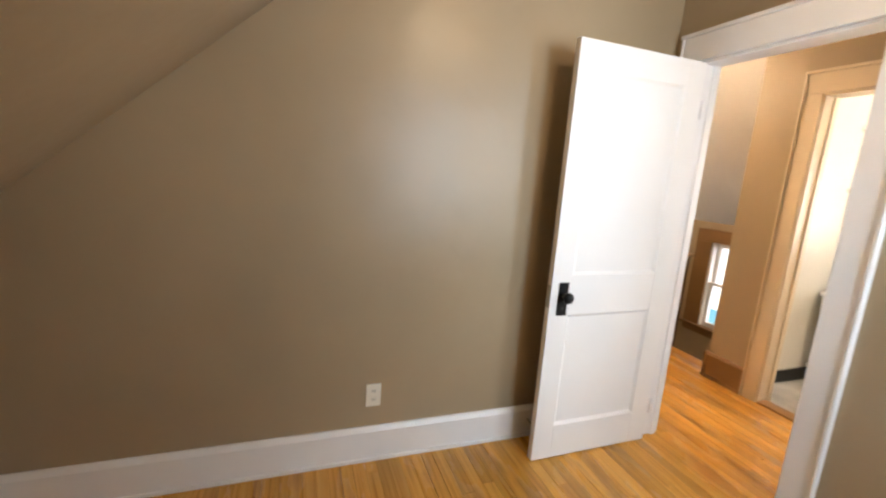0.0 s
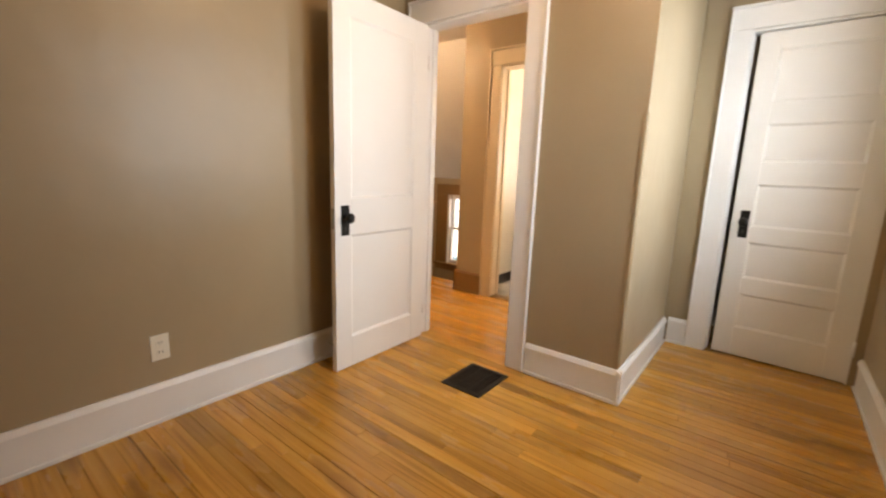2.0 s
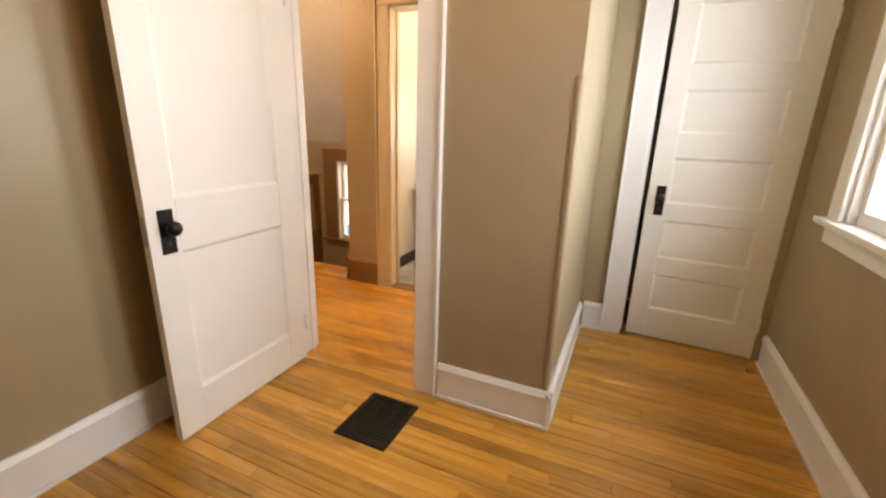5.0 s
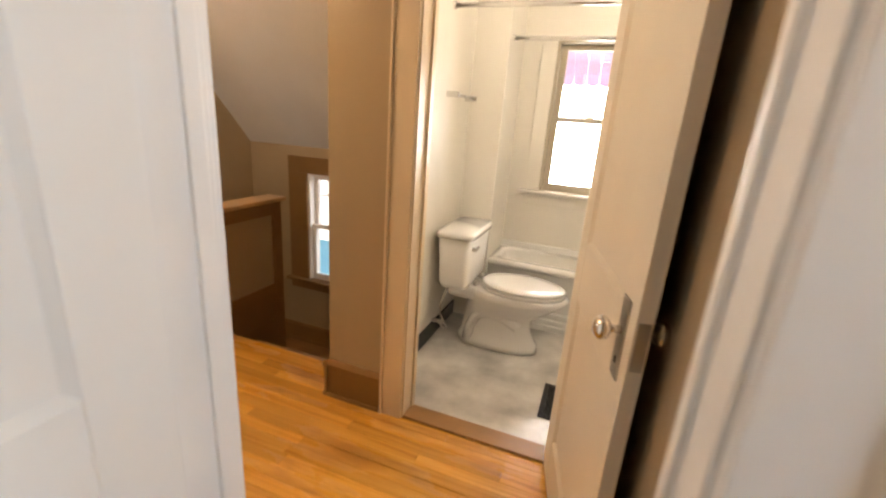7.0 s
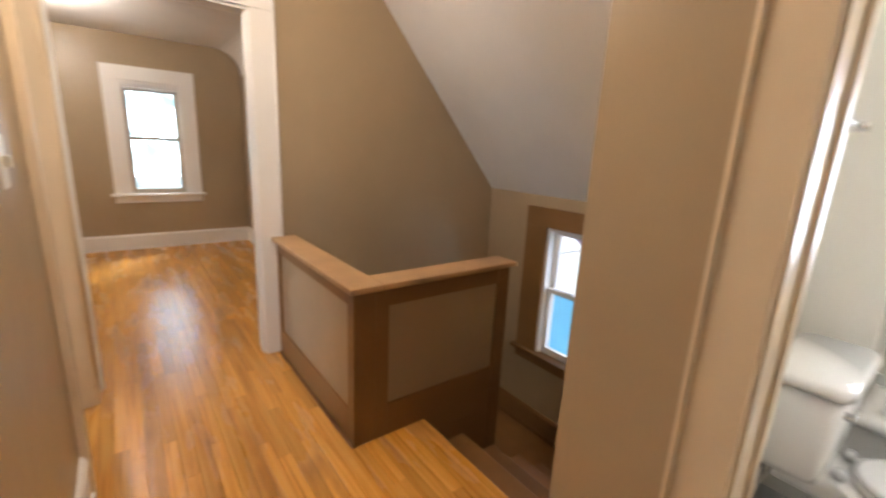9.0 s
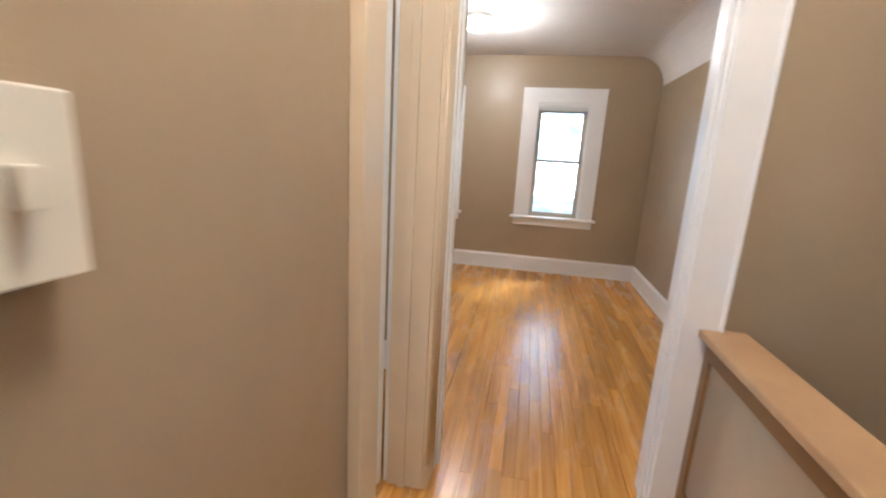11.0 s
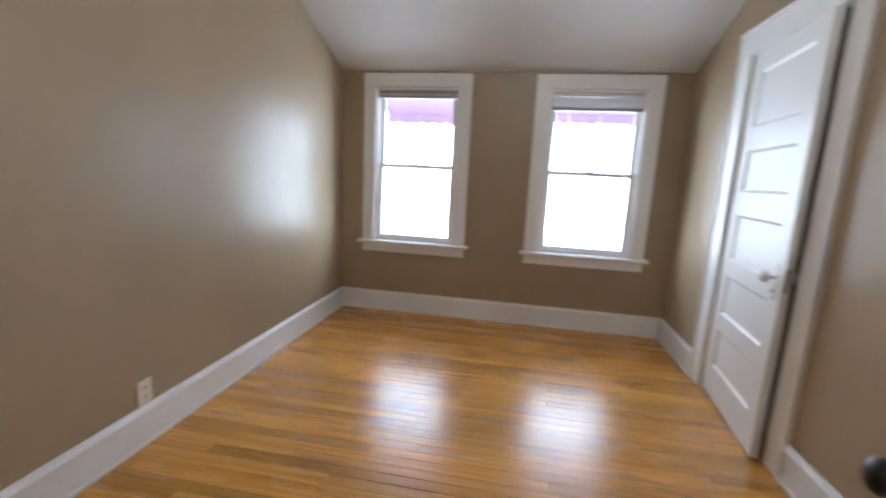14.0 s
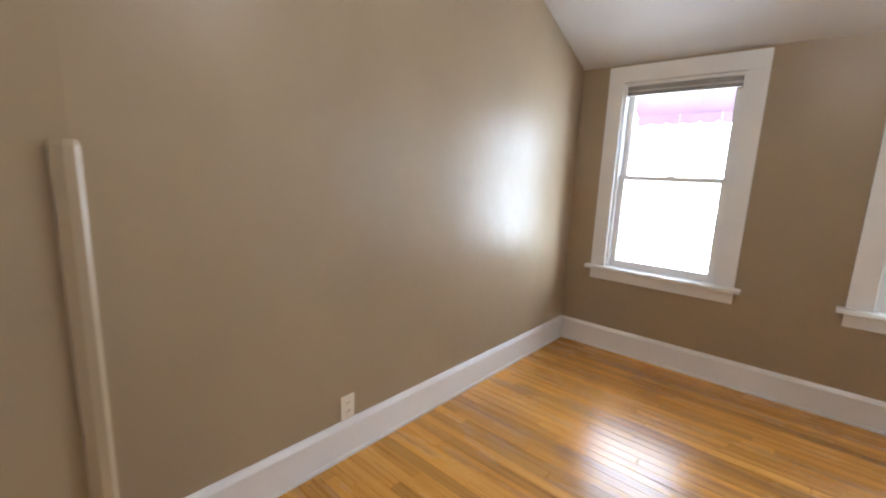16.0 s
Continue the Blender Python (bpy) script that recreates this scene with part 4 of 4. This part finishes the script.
house("neighbour_house", -9, 3, 8.4, 15, 2.1, "neighbouring house with turquoise walls and white roof", M_BLUE, M_SIDING)
house("neighbour_house", -8, 3, -16, -9.5, 6.5, "pale neighbouring house across the yard", M_SIDING, M_SIDING)
east = house("neighbour_house", 4.6, 11, -5, 11, 7.0, "neighbouring house with pale blue siding seen close by", M_BLUESIDE, M_SIDING)
for y in (-3.4, 1.2):
    side = part("window", boxes((-3.25, -3.2, y - 0.5, y + 0.5, 3.7, 5.2), bevel=0.02), M_TRIM, east)
    part("pane", boxes((-3.258, -3.25, y - 0.42, y + 0.42, 3.78, 5.12)), M_SHADE, side)
# added glowing panel: whitens the far windows, lights that room and its floor
tagged(link("backdrop", boxes((-56.2, -56, -60, 60, -3, 62)), M_FAR), "added glowing panel standing for bright sky and distance beyond the far windows", "backdrop", kind="structure")


def tree(x, y, h, seed):
    rng = random.Random(seed)
    ob = empty("tree", pose(x, y, -3.0))
    tagged(ob, "leafy green tree in the yard", "tree")
    bm = bmesh.new()
    loft(bm, [oval(0, 0, h * t, 0.22 * (1 - t * 0.8), 0.22 * (1 - t * 0.8), 10) for t in (0, 0.3, 0.6, 0.9)])
    for i in range(7):
        a, z = rng.uniform(0, 6.28), h * rng.uniform(0.35, 0.7)
        rod(bm, (0, 0, z), (math.cos(a) * h * 0.28, math.sin(a) * h * 0.28, z + h * 0.2), 0.05, 6)
    part("trunk", bm, M_BARK, ob)
    verts, faces = [], []
    for i in range(2600):
        c = Vector((rng.gauss(0, 1), rng.gauss(0, 1), rng.gauss(0, 0.8)))
        c = c.normalized() * (rng.random() ** 0.4) * h * 0.36
        c *= 1 + 0.35 * noise.noise(c * 0.6 + Vector((seed, 0, 0)))
        c.z += h * 0.68
        u = Vector((rng.gauss(0, 1), rng.gauss(0, 1), rng.gauss(0, 1))).normalized() * 0.16
        v = u.cross(Vector((rng.gauss(0, 1), rng.gauss(0, 1), rng.gauss(0, 1)))).normalized() * 0.1
        k = len(verts)
        verts += [c - u, c + v, c + u, c - v]
        faces.append((k, k + 1, k + 2, k + 3))
    me = bpy.data.meshes.new("crown")
    me.from_pydata([tuple(q) for q in verts], [], faces)
    me.materials.append(M_LEAF)
    cr = new("crown", me)
    cr.parent = ob
    return ob


tree(-38, 14.5, 11, 3)
tree(-40, -9.5, 10, 5)

# ---- floor boards ----
ROW, GAP = 0.0575, 0.0006
floor_ob = bpy.data.objects["floor"]
plank_mesh = {}


def plank(length):
    if length not in plank_mesh:
        bm = bmesh.new()
        box(bm, 0, length - 0.0008, GAP / 2, ROW - GAP / 2, -0.016, -0.0015)
        vs = [v for v in bm.verts]
        top = [v.co for v in vs if v.co.z > -0.01]
        x1, y1 = length - 0.0008, ROW - GAP / 2
        a = [bm.verts.new(p) for p in ((0.0007, GAP / 2 + 0.0007, 0), (x1 - 0.0007, GAP / 2 + 0.0007, 0), (x1 - 0.0007, y1 - 0.0007, 0), (0.0015, y1 - 0.0007, 0))]
        b = [bm.verts.new(p) for p in ((0, GAP / 2, -0.0015), (x1, GAP / 2, -0.0015), (x1, y1, -0.0015), (0, y1, -0.0015))]
        for i in range(4):
            bm.faces.new((b[i], b[(i + 1) % 4], a[(i + 1) % 4], a[i]))
        bm.faces.new(a)
        dead = [f for f in bm.faces if all(v.co.z == -0.0015 for v in f.verts)]
        bmesh.ops.delete(bm, geom=dead, context="FACES_ONLY")
        me = bpy.data.meshes.new("plank")
        bmesh.ops.recalc_face_normals(bm, faces=bm.faces)
        bm.to_mesh(me)
        bm.free()
        me.materials.append(M_PLANK)
        plank_mesh[length] = me
    return plank_mesh[length]


def rows_of(y):
    """The stretches of floor along x in the row at y."""
    m = y + ROW / 2
    if m < -0.95:
        return [(-4.35, -1.45)]
    if m < 1.93:
        return [(-7.08, -4.57), (-4.47, -1.2), (-1.18, 1.38)]
    if m < 3.06:
        return [(-7.08, 1.38)]
    if m < 3.22:
        return [(-7.08, -3.6), (-2.46, 1.38)]
    if m < 3.43:
        return [(-7.08, -3.6), (-2.46, -1.52), (0.35, 1.38)]
    return [(-7.08, -3.6), (0.35, 1.38)]


rng = random.Random(11)
LENGTHS = (0.45, 0.7, 0.95, 1.2, 1.5)
near, jv, jf = 0, [], []
y = -1.73
while y < 3.80:
    shrink = 0.0018 if rng.random() < 0.12 else 0.0  # rows that have opened up at the joint
    for x0, x1 in rows_of(y):
        x = x0 - rng.uniform(0, 0.4)
        while x < x1:
            n = rng.choice(LENGTHS)
            a, b = max(x, x0), min(x + n, x1)
            full = b - a > n - 0.001
            close = (-2.4 < a < 0.6 and 0.9 < y < 3.3) or (-4.0 < a < -2.4 and -0.6 < y < 1.0)
            if b - a > 0.02:
                if full and close and near < 300:
                    ob = new("plank", plank(n))
                    ob.location, ob.parent, ob.scale.y = (a, y, 0), floor_ob, 1 - shrink / ROW
                    near += 1
                else:
                    k = len(jv)
                    u, v, e = y + GAP / 2, y + ROW - GAP / 2 - shrink, b - 0.0008
                    jv += [(a, u, -0.016), (e, u, -0.016), (e, v, -0.016), (a, v, -0.016), (a, u, -0.001), (e, u, -0.001), (e, v, -0.001), (a, v, -0.001),
                           (a + 0.0008, u + 0.0006, 0), (e - 0.0008, u + 0.0006, 0), (e - 0.0008, v - 0.0006, 0), (a + 0.0008, v - 0.0006, 0)]
                    for p in range(4):
                        q = (p + 1) % 4
                        jf += [(k + p, k + q, k + 4 + q, k + 4 + p), (k + 4 + p, k + 4 + q, k + 8 + q, k + 8 + p)]
                    jf.append((k + 8, k + 9, k + 10, k + 11))
            x += n
    y += ROW
me = bpy.data.meshes.new("planks")
me.from_pydata(jv, [], jf)
me.materials.append(M_PLANKS)
rest = new("planks", me)
rest.parent = floor_ob
tagged(rest, "worn honey-coloured oak strip boards", kind="stuff")
